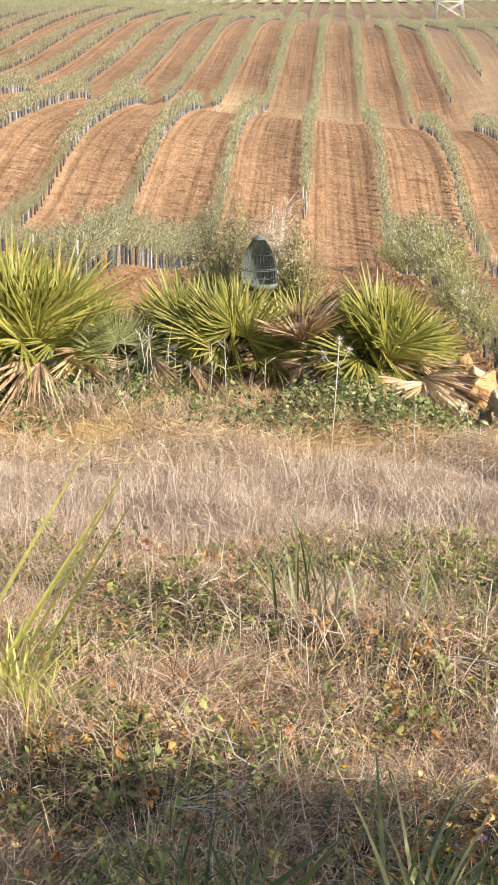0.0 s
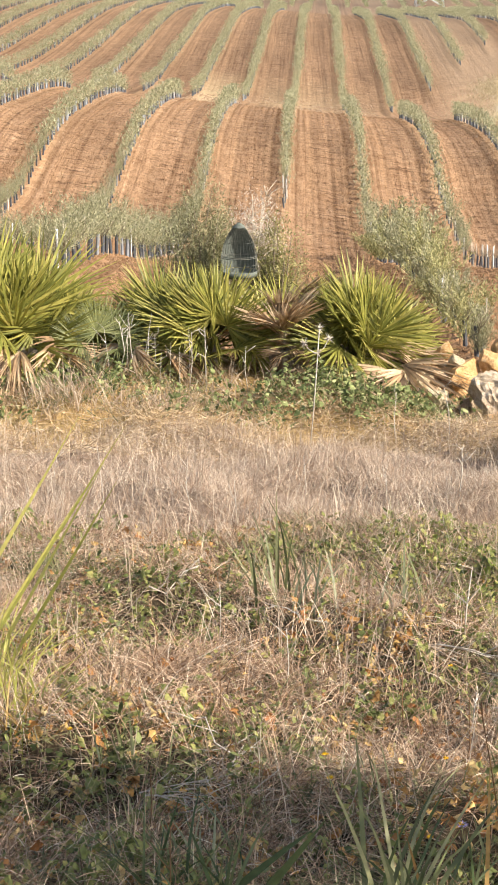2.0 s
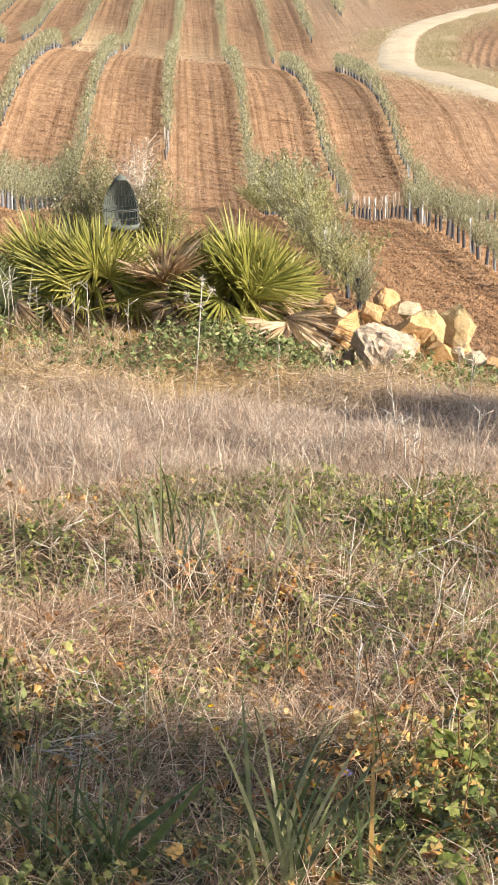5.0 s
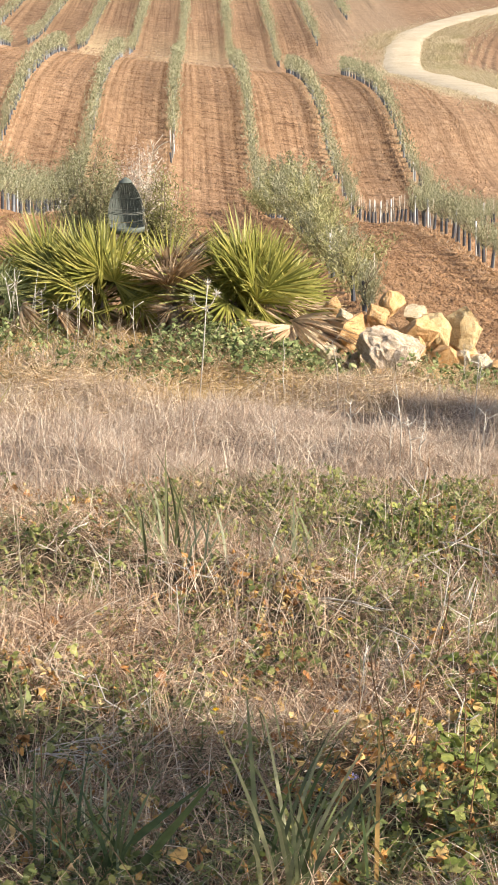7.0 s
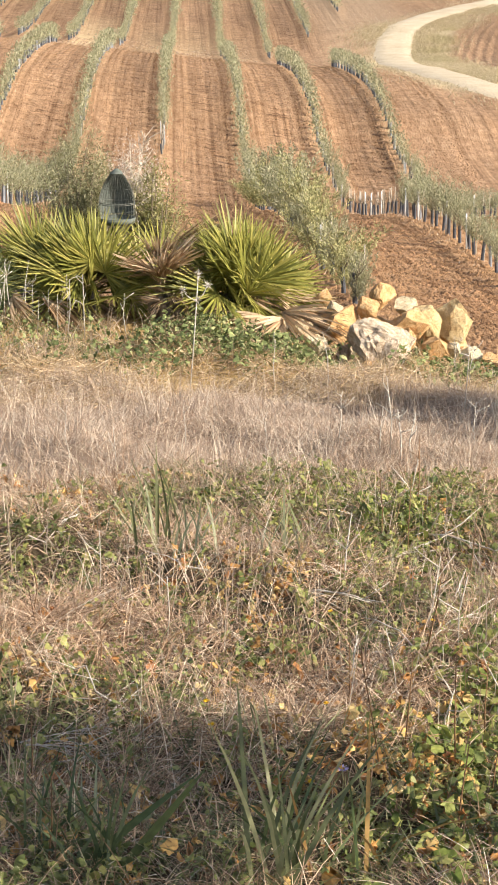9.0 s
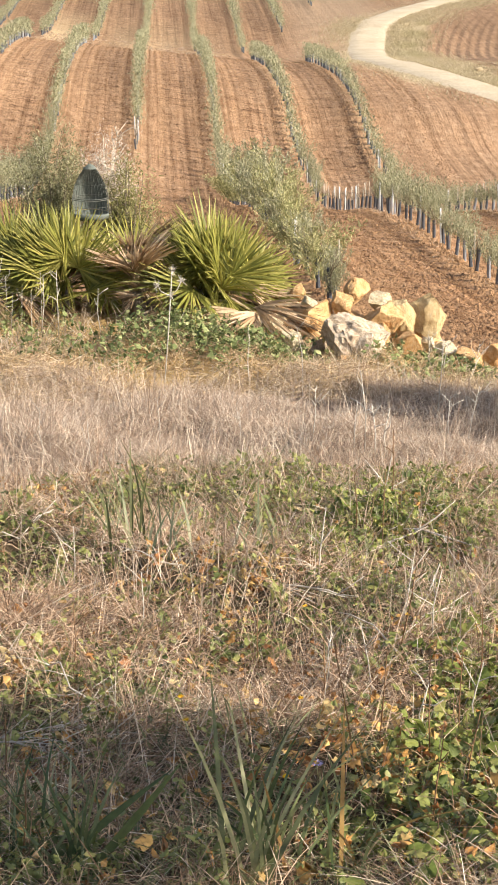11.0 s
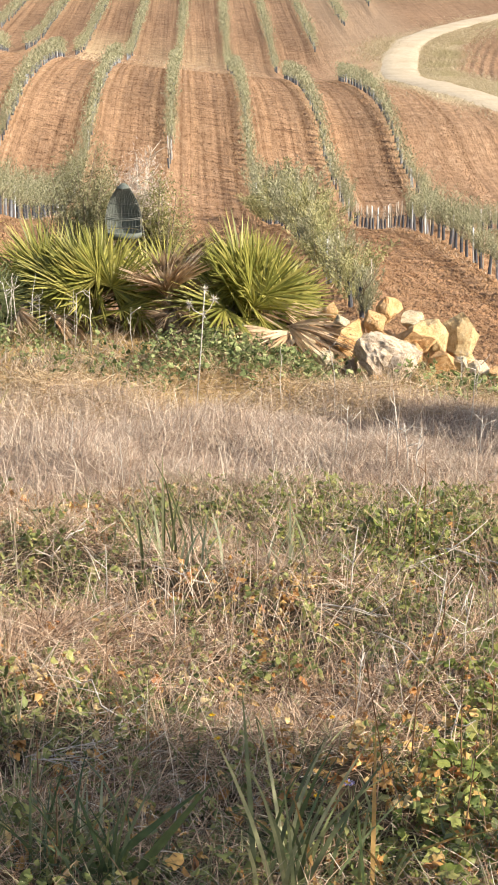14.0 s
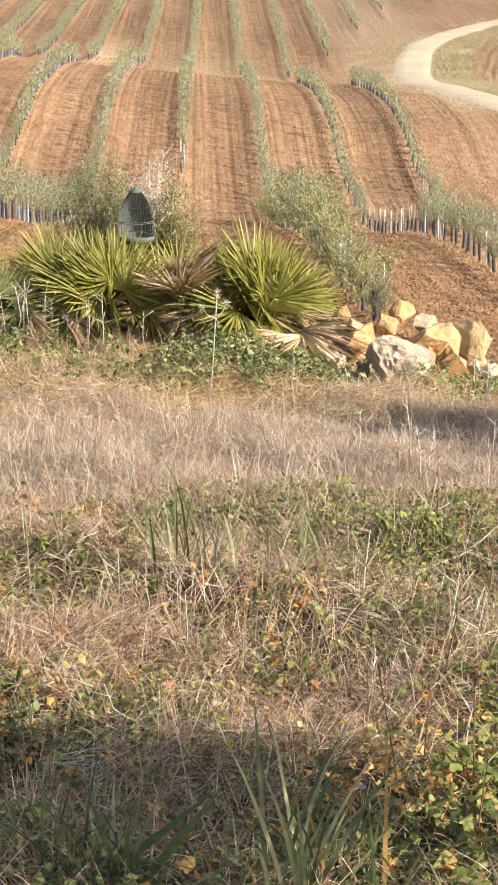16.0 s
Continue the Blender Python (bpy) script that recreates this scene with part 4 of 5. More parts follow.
part("tray", lathe([(0.001, 0.0), (CR * 1.03, 0.0), (CR * 1.06, 0.045), (CR * 1.02, 0.045), (CR * 1.0, 0.01), (0.001, 0.01)]), CLOTH, cage, "dull green-grey tray", True)
part("cover", lathe([(bell(u) * 1.03 + 0.001, 0.03 + u * (CH - 0.03)) for u in np.linspace(0.05, 1.0, 10)], 24, 2.6, 0.5), CLOTH, cage, "dark green cloth over the back", True)
part("cap", lathe([(bell(u) * 1.04 + 0.001, 0.036 + u * (CH - 0.03)) for u in np.linspace(0.9, 1.0, 6)], 28), CLOTH, cage, "dark green cloth cap", True)
part("ring", tube_along([(0.011 * math.cos(a), 0, CH + 0.012 + 0.011 * math.sin(a)) for a in np.linspace(0, 6.28, 13)], 0.003), WIRE, cage)
tagged(cage, "empty bell-shaped wire bird cage with a dark green cover", "cage")
stand = new("cage_stand")
stand.location = (-0.50, 15.62, float(ground_z(-0.5, 15.62)))
hh = -0.86 - stand.location.z
part("post", tube_along([(0, 0, -0.15), (0.01, 0, hh * 0.5), (0, 0, hh - 0.012)], (0.03, 0.028, 0.026)), BARK, stand)
part("shelf", lathe([(0.001, hh - 0.014), (0.12, hh - 0.014), (0.12, hh - 0.001), (0.001, hh - 0.001)], 8), BARK, stand)
tagged(stand, "rough wooden post carrying the cage", "stand")


# ---- the grassy margin ----
def scatter(n, y0, y1, grow=0.35):
    """Places on the margin, evenly spread over the strip that widens with the distance."""
    y = np.sqrt(rng.uniform(y0**2, y1**2, n))
    x = rng.uniform(-0.19 * y - grow, 0.215 * y + grow)
    return x, y


def patchy(x, y, seed, scale):
    """A smooth field between 0 and 1 for patches."""
    r = np.random.default_rng(seed)
    v = 0
    for i in range(5):
        a, ph, f = r.uniform(0, 6.28), r.uniform(0, 6.28), scale * r.uniform(0.6, 1.9)
        v = v + np.sin(f * (x * math.cos(a) + y * math.sin(a)) + ph)
    return 1 / (1 + np.exp(-1.6 * v))


def lay(n, y0, y1, length, width, lean, mat, name, label, droop=0.3, shape=(1.0, 0.8, 0.12), keep=None, lift=0.0, stuff="grass", tussock=0, spread=0.06):
    """Blades over the margin; tussock: how many grow from one foot, fanning out the same way."""
    x, y = scatter(n, y0, y1)
    heading, vigour = rng.uniform(0, 2 * np.pi, n), np.ones(n)
    if tussock:
        which = np.repeat(np.arange(n // tussock + 1), tussock)[:n]
        x, y, heading, vigour = x[which], y[which], heading[which], rng.uniform(0.55, 1.25, n)[which]
        x, y = x + rng.normal(0, spread, n), y + rng.normal(0, spread, n)
        heading = heading + rng.normal(0, 0.6, n)
    if keep is not None:
        ok = rng.random(n) < keep(x, y)
        x, y, heading, vigour = x[ok], y[ok], heading[ok], vigour[ok]
    n = len(x)
    a = heading
    e = np.clip(rng.normal(lean[0], lean[1], n), 0.03, 1.55)
    way = np.stack([np.cos(a) * np.cos(e), np.sin(a) * np.cos(e), np.sin(e)], 1)
    d = np.stack([np.cos(a), np.sin(a), -0.8 + 0 * a], 1) * (droop * rng.uniform(0.2, 1.3, n))[:, None]
    z = ground_z(x, y) + lift * rng.random(n)
    ln = (length[0] + (length[1] - length[0]) * rng.beta(1.5, 2.5, n)) * vigour
    return tagged(part(name, ribbons(np.stack([x, y, z], 1), way, ln, width * rng.uniform(0.6, 1.4, n), d, shape), mat), label, stuff, kind="stuff")



def blob(cx, cy, rx, ry):
    return lambda x, y: np.exp(-(((x - cx) / rx) ** 2 + ((y - cy) / ry) ** 2))


def weedy(x, y):
    """Where green weeds grow: along the brow, to one side, and in scattered patches."""
    v = 0.4 * patchy(x, y, 17, 2.6) ** 2 + 1.1 * blob(1.15, 8.5, 0.75, 0.8)(x, y) + 1.2 * blob(1.2, 5.1, 0.42, 1.1)(x, y) + 0.4 * blob(-0.1, 9.4, 1.2, 0.35)(x, y)
    return np.clip(v + 0.45 * blob(-0.1, 4.5, 0.8, 0.7)(x, y) + 0.12 * blob(-0.2, 7.2, 0.9, 0.9)(x, y) + 0.2 * blob(-1.2, 6.7, 0.5, 0.7)(x, y), 0, 1)


# fine dry grass on the far part of the margin
BOW = (1.0, 0.9, 0.65, 0.15)
lay(100000, 9.5, 13.6, (0.06, 0.21), 0.0028, (0.85, 0.42), MAUVE, "fine_dry_grass", "dense fine dry pinkish-tan grass", 0.35, keep=lambda x, y: 0.25 + 0.75 * patchy(x, y, 11, 2.4), tussock=30, spread=0.07)
lay(5200, 9.5, 13.3, (0.16, 0.42), 0.0032, (1.25, 0.25), MAUVE, "dry_grass_stalks", "thin upright dry grass stalks", 0.12, keep=lambda x, y: 0.2 + 0.8 * patchy(x, y, 12, 3.0))
lay(9000, 12.6, 14.5, (0.1, 0.36), 0.005, (0.25, 0.2), LITTER, "flattened_straw", "flattened dry straw", 0.1, lift=0.05, keep=lambda x, y: 0.3 + 0.7 * patchy(x, y, 21, 2.0))
lay(30000, 13.1, 16.4, (0.05, 0.26), 0.005, (0.9, 0.4), LITTER, "dry_grass", "short dry grass below the palms", 0.3, keep=lambda x, y: 0.28 + 0.6 * patchy(x, y, 13, 3.0), tussock=16, spread=0.06)
lay(5600, 13.9, 15.0, (0.14, 0.4), 0.0045, (1.15, 0.3), MAUVE, "pale_dry_grass", "tall pale dry grass in front of the palms", 0.25, keep=lambda x, y: np.clip(0.9 * (x < -0.2) + 0.5 * (x > 1.5), 0.12, 1) * patchy(x, y, 51, 3.4), tussock=14, spread=0.07)
lay(4000, 13.9, 15.0, (0.06, 0.2), 0.007, (0.8, 0.4), GREEN, "green_grass_below_palms", "green grass below palms and stones", 0.4, keep=lambda x, y: patchy(x, y, 52, 3.0), tussock=12, spread=0.05)
# tangled straw close to the camera
lay(120000, 3.6, 9.9, (0.07, 0.32), 0.0025, (0.75, 0.38), STRAW, "straw_tussocks", "tussocks of dry straw-coloured grass", 0.45, BOW, lift=0.03, keep=lambda x, y: 0.05 + 0.95 * patchy(x, y, 14, 2.8) * (1 - 0.75 * weedy(x, y)) * (1 - 0.6 * blob(-0.3, 4.5, 0.6, 0.75)(x, y)), tussock=36, spread=0.04)
lay(64000, 3.6, 9.8, (0.025, 0.13), 0.0024, (0.4, 0.45), STRAW, "tangled_straw", "tangled dry straw lying in the margin", 0.7, BOW, lift=0.09, keep=lambda x, y: (0.15 + 0.8 * patchy(x, y, 18, 3.4)) * (1 - 0.6 * blob(-0.3, 4.5, 0.6, 0.75)(x, y)))
lay(9000, 3.6, 9.8, (0.14, 0.38), 0.0032, (0.9, 0.38), STRAW, "dry_stems", "stiff dry stems among the straw", 0.2, BOW, keep=lambda x, y: 0.1 + 0.9 * patchy(x, y, 15, 1.7))
lay(42000, 3.6, 10.0, (0.04, 0.22), 0.0042, (0.95, 0.35), GREEN, "green_grass", "short green grass among the straw", 0.5, BOW, keep=lambda x, y: 0.05 + 0.95 * patchy(x, y, 16, 1.9), tussock=14, spread=0.03)


def leaves(n, y0, y1, size, mat, name, label, keep=None, lift=0.08, flat=0.5, stuff="weeds", plant=9, crumple=0.085):
    """Crinkled broad leaves of low plants, each plant a rosette of them."""
    m = n // plant
    px, py = scatter(m, y0, y1)
    if keep is not None:
        ok = rng.random(m) < keep(px, py)
        px, py = px[ok], py[ok]
    n = len(px) * plant
    x, y = np.repeat(px, plant) + rng.normal(0, 0.65 * size, n), np.repeat(py, plant) + rng.normal(0, 0.65 * size, n)
    a = np.arctan2(y - np.repeat(py, plant), x - np.repeat(px, plant)) + rng.normal(0, 0.7, n)
    e = rng.normal(0.3, flat, n)
    way = np.stack([np.cos(a) * np.cos(e), np.sin(a) * np.cos(e), np.sin(e)], 1)
    side = unit(np.stack([-np.sin(a), np.cos(a), rng.normal(0, 0.55, n)], 1))
    ln = size * rng.uniform(0.5, 1.15, n) * np.repeat(rng.uniform(0.75, 1.1, len(px)), plant)
    z = ground_z(x, y) + 0.01 + lift * rng.random(n) ** 1.5
    droop = np.stack([0 * a, 0 * a, -rng.uniform(0.05, 0.9, n)], 1)
    v, q = ribbons(np.stack([x, y, z], 1), way, ln, ln * rng.uniform(0.35, 0.85, n), droop, (0.2, 0.72, 0.98, 1.0, 0.85, 0.55, 0.12), side)
    v = v + rng.normal(0, crumple, v.shape) * np.repeat(ln, 14)[:, None]
    return tagged(part(name, (v, q), mat, smooth=True), label, stuff, kind="stuff")


leaves(20000, 3.6, 9.6, 0.064, LUSH, "broad_weed_leaves", "rounded glossy green leaves of low weeds", lambda x, y: np.clip(1.3 * blob(0, 0, 0.2, 1.0)(x - 1.02 - 0.2 * (y - 5.3), y - 5.3) + 0.2 * blob(1.15, 8.5, 0.6, 0.7)(x, y), 0, 1), 0.10, 0.5, plant=8)
leaves(6000, 4.0, 6.6, 0.074, LUSH, "large_weed_leaves", "large rounded glossy green leaves of weeds", lambda x, y: np.clip(1.2 * blob(0, 0, 0.17, 0.8)(x - 0.98 - 0.22 * (y - 5.2), y - 5.2), 0, 1), 0.12, 0.45, plant=6)
leaves(4600, 4.0, 6.8, 0.055, FALLEN, "large_withered_leaves", "large crumpled orange-brown leaves", lambda x, y: np.clip(0.8 * blob(0.85, 5.1, 0.3, 0.8)(x, y) + 0.1, 0, 1), 0.1, 0.8, "dead leaves", 3, 0.15)
leaves(14000, 7.4, 9.6, 0.05, LUSH, "bright_weed_leaves", "bright yellow-green leaves of low weeds", lambda x, y: np.clip(1.1 * blob(1.0, 8.5, 0.42, 0.5)(x, y) + 0.8 * blob(1.5, 9.35, 0.6, 0.22)(x, y), 0, 1), 0.14, 0.6, plant=12)
leaves(6000, 7.8, 9.8, 0.05, MALLOW, "dark_weed_leaves", "dark green leaves of low weeds", lambda x, y: np.clip(1.2 * blob(1.6, 8.8, 0.3, 0.35)(x, y), 0, 1), 0.14, 0.6, plant=12)
lay(5000, 5.6, 8.2, (0.1, 0.32), 0.005, (1.0, 0.35), LIME, "yellow_green_grass", "yellow-green grass beside the straw", 0.35, BOW, keep=lambda x, y: blob(-1.35, 6.8, 0.3, 0.8)(x, y), tussock=12, spread=0.05)
lay(3600, 4.4, 9.8, (0.16, 0.42), 0.003, (1.3, 0.2), MAUVE, "upright_dry_stems", "thin pale upright stems in the straw", 0.1, BOW, keep=lambda x, y: 0.2 + 0.8 * patchy(x, y, 55, 2.0))
leaves(46000, 3.6, 10.0, 0.044, WEED, "weed_leaves", "low green broad-leaved weeds in the straw", weedy, 0.10, 0.6, plant=16)
leaves(9000, 3.6, 9.8, 0.05, FALLEN, "yellowed_leaves", "yellow and orange withered leaves in the straw", lambda x, y: 0.04 + 0.45 * patchy(x, y, 19, 2.8) ** 4 + 0.4 * blob(0.95, 5.0, 0.5, 0.9)(x, y) + 0.3 * blob(-0.9, 7.4, 0.5, 0.5)(x, y) + 0.8 * blob(0.0, 4.85, 0.2, 0.14)(x, y) + 0.8 * blob(0.85, 4.75, 0.12, 0.25)(x, y), 0.08, 0.7, "dead leaves", 5, 0.14)
leaves(34000, 13.5, 15.3, 0.058, MALLOW, "mallow_leaves", "lush green weeds below palms and stones", lambda x, y: np.clip(1.2 * blob(0.5, 14.25, 0.62, 0.3)(x, y) + 0.6 * blob(-2.4, 14.7, 0.7, 0.4)(x, y) + 0.12 * blob(1.9, 14.0, 1.1, 0.22)(x, y) + 0.3 * blob(2.75, 14.1, 0.5, 0.25)(x, y) + 0.1 * blob(-1.0, 14.6, 0.9, 0.4)(x, y) + 0.05 * patchy(x, y, 41, 3.0), 0, 1), 0.18, 0.6)


# ---- single plants of the margin ----
def clump(x, y, n, length, width, mat, seed, label, open_=0.35, droop=0.25, lean=(0, 0), low=0.5):
    """A tuft of grass as one plant."""
    r = np.random.default_rng(seed)
    a = r.uniform(0, 6.28, n)
    e = np.abs(r.normal(0, open_, n))
    way = np.stack([np.cos(a) * np.sin(e) + lean[0], np.sin(a) * np.sin(e) + lean[1], np.cos(e)], 1)
    foot = 0.05 if n > 12 else 0.085
    b0 = np.stack([r.normal(0, foot, n), r.normal(0, foot, n), np.full(n, -0.02)], 1)
    d = np.stack([np.cos(a), np.sin(a), -0.7 + 0 * a], 1) * (droop * r.uniform(0.2, 1.5, n))[:, None]
    b_ = r.uniform(-0.7, 0.7, n)
    side = unit(np.stack([np.cos(b_), np.sin(b_), -lean[0] + 0 * a], 1))
    v, q = ribbons(b0, way, length * r.uniform(low, 1.1, n), width * r.uniform(0.7, 1.2, n), d, (0.8, 1.0, 0.9, 0.6, 0.08), side)
    ob = new("grass_tuft")
    ob.location = on_ground(x, y)
    for i in range(n):
        part("blade", (v[10 * i:10 * i + 10], q[:4]), mat, ob)
    return tagged(ob, label, "grass tuft", "grass tufts")


TUFTS = [
    (-0.12, 8.1, 12, 0.7, 0.013, GREEN), (0.04, 7.9, 8, 0.4, 0.012, BLUE_BLADE), (0.44, 7.9, 8, 0.5, 0.012, BLUE_BLADE), (0.57, 8.1, 6, 0.4, 0.011, GREEN), (-0.3, 8.5, 7, 0.28, 0.011, BLUE_BLADE),
    (0.24, 4.25, 16, 0.56, 0.013, GREEN), (0.33, 4.3, 5, 0.5, 0.011, GREEN), (0.42, 4.35, 5, 0.5, 0.013, RUSTY), (-0.20, 4.3, 18, 0.42, 0.011, DARK_BLADE), (-0.36, 4.45, 16, 0.38, 0.010, DARK_BLADE), (-0.28, 4.7, 9, 0.34, 0.01, BLUE_BLADE), (0.30, 4.4, 12, 0.46, 0.012, DARK_BLADE), (-0.02, 4.5, 9, 0.2, 0.012, DARK_BLADE), (0.05, 5.3, 14, 0.16, 0.009, DARK_BLADE), (0.6, 4.5, 12, 0.2, 0.009, GREEN), (0.45, 4.6, 10, 0.24, 0.009, DARK_BLADE), (-0.08, 8.3, 8, 0.34, 0.009, BLUE_BLADE), (0.14, 8.5, 7, 0.24, 0.009, BLUE_BLADE), (0.5, 8.3, 7, 0.28, 0.009, BLUE_BLADE),
    (-0.59, 5.8, 12, 0.34, 0.009, GREEN), (-0.21, 8.7, 14, 0.3, 0.009, GREEN), (-1.22, 6.75, 46, 0.46, 0.011, LIME), (-1.1, 6.5, 40, 0.36, 0.010, LIME),
    (-1.0, 6.2, 22, 0.3, 0.009, LIME), (-0.98, 6.0, 14, 0.3, 0.008, RUSTY), (0.05, 9.0, 14, 0.26, 0.008, GREEN), (0.75, 6.2, 10, 0.22, 0.007, GREEN), (-0.1, 6.6, 10, 0.2, 0.007, GREEN),
    (0.35, 5.3, 10, 0.22, 0.008, GREEN), (-1.85, 14.9, 34, 0.4, 0.016, BLUE_BLADE), (-1.7, 14.8, 24, 0.36, 0.016, BLUE_BLADE), (-2.6, 14.8, 24, 0.3, 0.012, GREEN), (0.55, 14.55, 16, 0.2, 0.016, GREEN),
    (2.6, 14.1, 26, 0.24, 0.012, GREEN), (2.9, 14.2, 26, 0.24, 0.012, GREEN), (-0.5, 5.0, 12, 0.24, 0.007, GREEN), (0.95, 8.0, 12, 0.24, 0.008, GREEN),
]
for i, (x, y, n, ln, wd, mat) in enumerate(TUFTS):
    clump(x, y, n, ln, wd, mat, 300 + i, "tuft of yellow-green grass in the straw" if mat is LIME else "tuft of green grass in dry straw", 0.45 if mat is LIME else 0.3)
clump(-0.27, 4.3, 2, 0.44, 0.028, DARK_BLADE, 78, "broad dark green blade leaning over the straw", 0.1, 0.05, (0.9, 0.1), 0.9)
clump(-1.38, 6.9, 5, 1.25, 0.015, LIME, 77, "tall yellow-green grass blades leaning over the straw", 0.06, 0.02, (0.62, 0.0), 0.8)
clump(-1.32, 6.6, 60, 0.24, 0.006, LIME, 79, "tuft of yellow-green grass in the straw", 0.6)


def stalk(x, y, height, seed, label, twigs=5, r0=0.004, lean=0.1, spread=0.09, mat=None):
    """A bleached weed stalk with a few side twigs near its head."""
    r = np.random.default_rng(seed)
    top = np.array([r.normal(0, lean) * height, r.normal(0, lean) * height, height])
    mid = top * 0.5 + r.normal(0, 0.012, 3)
    ob = new("weed_stalk")
    ob.location = on_ground(x, y)
    stem = part("stem", tube_along([(0, 0, -0.03), mid, top], (r0, r0 * 0.8, r0 * 0.5)), mat or TWIG, ob)
    for i in range(twigs):
        u = r.uniform(0.5, 0.97)
        p = mid * (2 - 2 * u) + top * (2 * u - 1)
        a = r.uniform(0, 6.28)
        t = p + np.array([math.cos(a), 0.6 * math.sin(a), r.uniform(0.3, 1.2)]) * spread * r.uniform(0.5, 1.2)
        part("side_shoot", tube_along([p, (p + t) / 2 + r.normal(0, 0.006, 3), t], (r0 * 0.7, r0 * 0.6, r0 * 0.4)), mat or TWIG, stem)
    return tagged(ob, label, "stalk", "dry weed stalks")


for i, (x, y, h) in enumerate([(0.62, 5.0, 0.42), (0.72, 5.3, 0.36), (0.86, 5.1, 0.44), (0.93, 4.9, 0.3), (0.78, 4.6, 0.34), (1.02, 5.5, 0.4), (0.55, 5.7, 0.32), (1.15, 5.9, 0.36), (0.9, 6.2, 0.4), (0.98, 8.2, 0.4), (1.08, 8.0, 0.46), (1.3, 7.6, 0.4), (1.2, 8.6, 0.44), (0.4, 6.3, 0.3), (-0.3, 6.2, 0.3), (-0.6, 6.9, 0.34), (-0.36, 4.35, 0.3), (-0.45, 5.0, 0.28)]):
    stalk(x, y, h, 450 + i, "thin brown weed stem in the grass", 2, 0.003, 0.08, 0.05, RUST)


def star_stalk(x, y, height):
    """A thistle stalk with three spiny heads."""
    st = new("thistle")
    st.location = on_ground(x, y)
    part("stem", merged(tube_along([(-0.04, 0, -0.05), (0.0, 0, height * 0.5), (0.03, 0, height)], (0.006, 0.005, 0.004)), tube_along([(0.018, 0, height * 0.79), (-0.05, 0, height * 0.83), (-0.08, 0, height * 0.87)], (0.004, 0.003, 0.003)), tube_along([(0.018, 0, height * 0.79), (0.07, 0, height * 0.85), (0.095, 0.01, height * 0.91)], (0.004, 0.003, 0.003))), TWIG, st)
    for i, (hx, hz) in enumerate(((-0.085, 0.88), (0.1, 0.92), (0.02, 0.80), (0.03, 1.0))):
        r = np.random.default_rng(60 + i)
        b0 = np.repeat([[hx, 0, height * hz]], 26, 0)
        part("spiny_head", ribbons(b0, r.normal(0, 1, (26, 3)) + [0, 0, 0.2], r.uniform(0.03, 0.06, 26), 0.006, (0, 0, 0), (1, 0.7, 0.1)), TWIG, st)
    return tagged(st, "bleached dry thistle stalk with spiny heads", "thistle")


for i in range(10):
    stalk(-1.55 + 0.07 * i + 0.02 * math.sin(5 * i), 14.75 + 0.12 * math.sin(3 * i), 0.45 + 0.12 * math.sin(7 * i), 480 + i, "bleached dry weed stalk below a palm", 3, 0.0026, 0.1, 0.1)
star_stalk(0.14, 13.45, 0.92)
for i, (x, y, h, tw, r0) in enumerate([(1.30, 10.55, 0.55, 4, 0.005), (1.36, 10.5, 0.34, 3, 0.006), (1.43, 10.5, 0.32, 3, 0.006), (1.24, 10.6, 0.3, 2, 0.004), (1.98, 12.0, 0.5, 2, 0.005), (1.9, 11.0, 0.3, 4, 0.004), (2.05, 11.2, 0.36, 4, 0.004), (1.0, 10.8, 0.34, 5, 0.004),
        (-0.62, 10.4, 0.42, 1, 0.003), (-0.35, 10.2, 0.36, 1, 0.003), (0.05, 10.6, 0.34, 1, 0.003), (0.55, 10.9, 0.3, 4, 0.003), (-1.2, 10.8, 0.4, 2, 0.003), (-1.55, 11.0, 0.4, 2, 0.003), (1.15, 13.2, 0.42, 1, 0.004), (0.75, 13.3, 0.4, 1, 0.004), (-0.75, 14.6, 0.55, 5, 0.005), (-0.9, 14.7, 0.5, 4, 0.005), (-1.35, 14.8, 0.5, 4, 0.005), (-1.45, 14.9, 0.45, 4, 0.005), (-0.4, 14.6, 0.4, 4, 0.004),
        (0.72, 7.4, 0.34, 2, 0.004), (0.95, 6.6, 0.36, 3, 0.003), (1.05, 6.3, 0.32, 3, 0.003), (0.78, 5.9, 0.28, 2, 0.003), (0.6, 6.1, 0.26, 2, 0.003), (-0.05, 6.7, 0.3, 1, 0.003), (-0.35, 7.5, 0.34, 1, 0.003), (1.1, 5.6, 0.3, 2, 0.003), (0.88, 5.4, 0.26, 2, 0.003), (2.45, 13.6, 0.35, 6, 0.004), (2.2, 13.9, 0.3, 6, 0.004), (2.3, 13.7, 0.34, 6, 0.004)]):
    stalk(x, y, h, 400 + i, "bleached dry weed stalk in the grass", tw, r0)


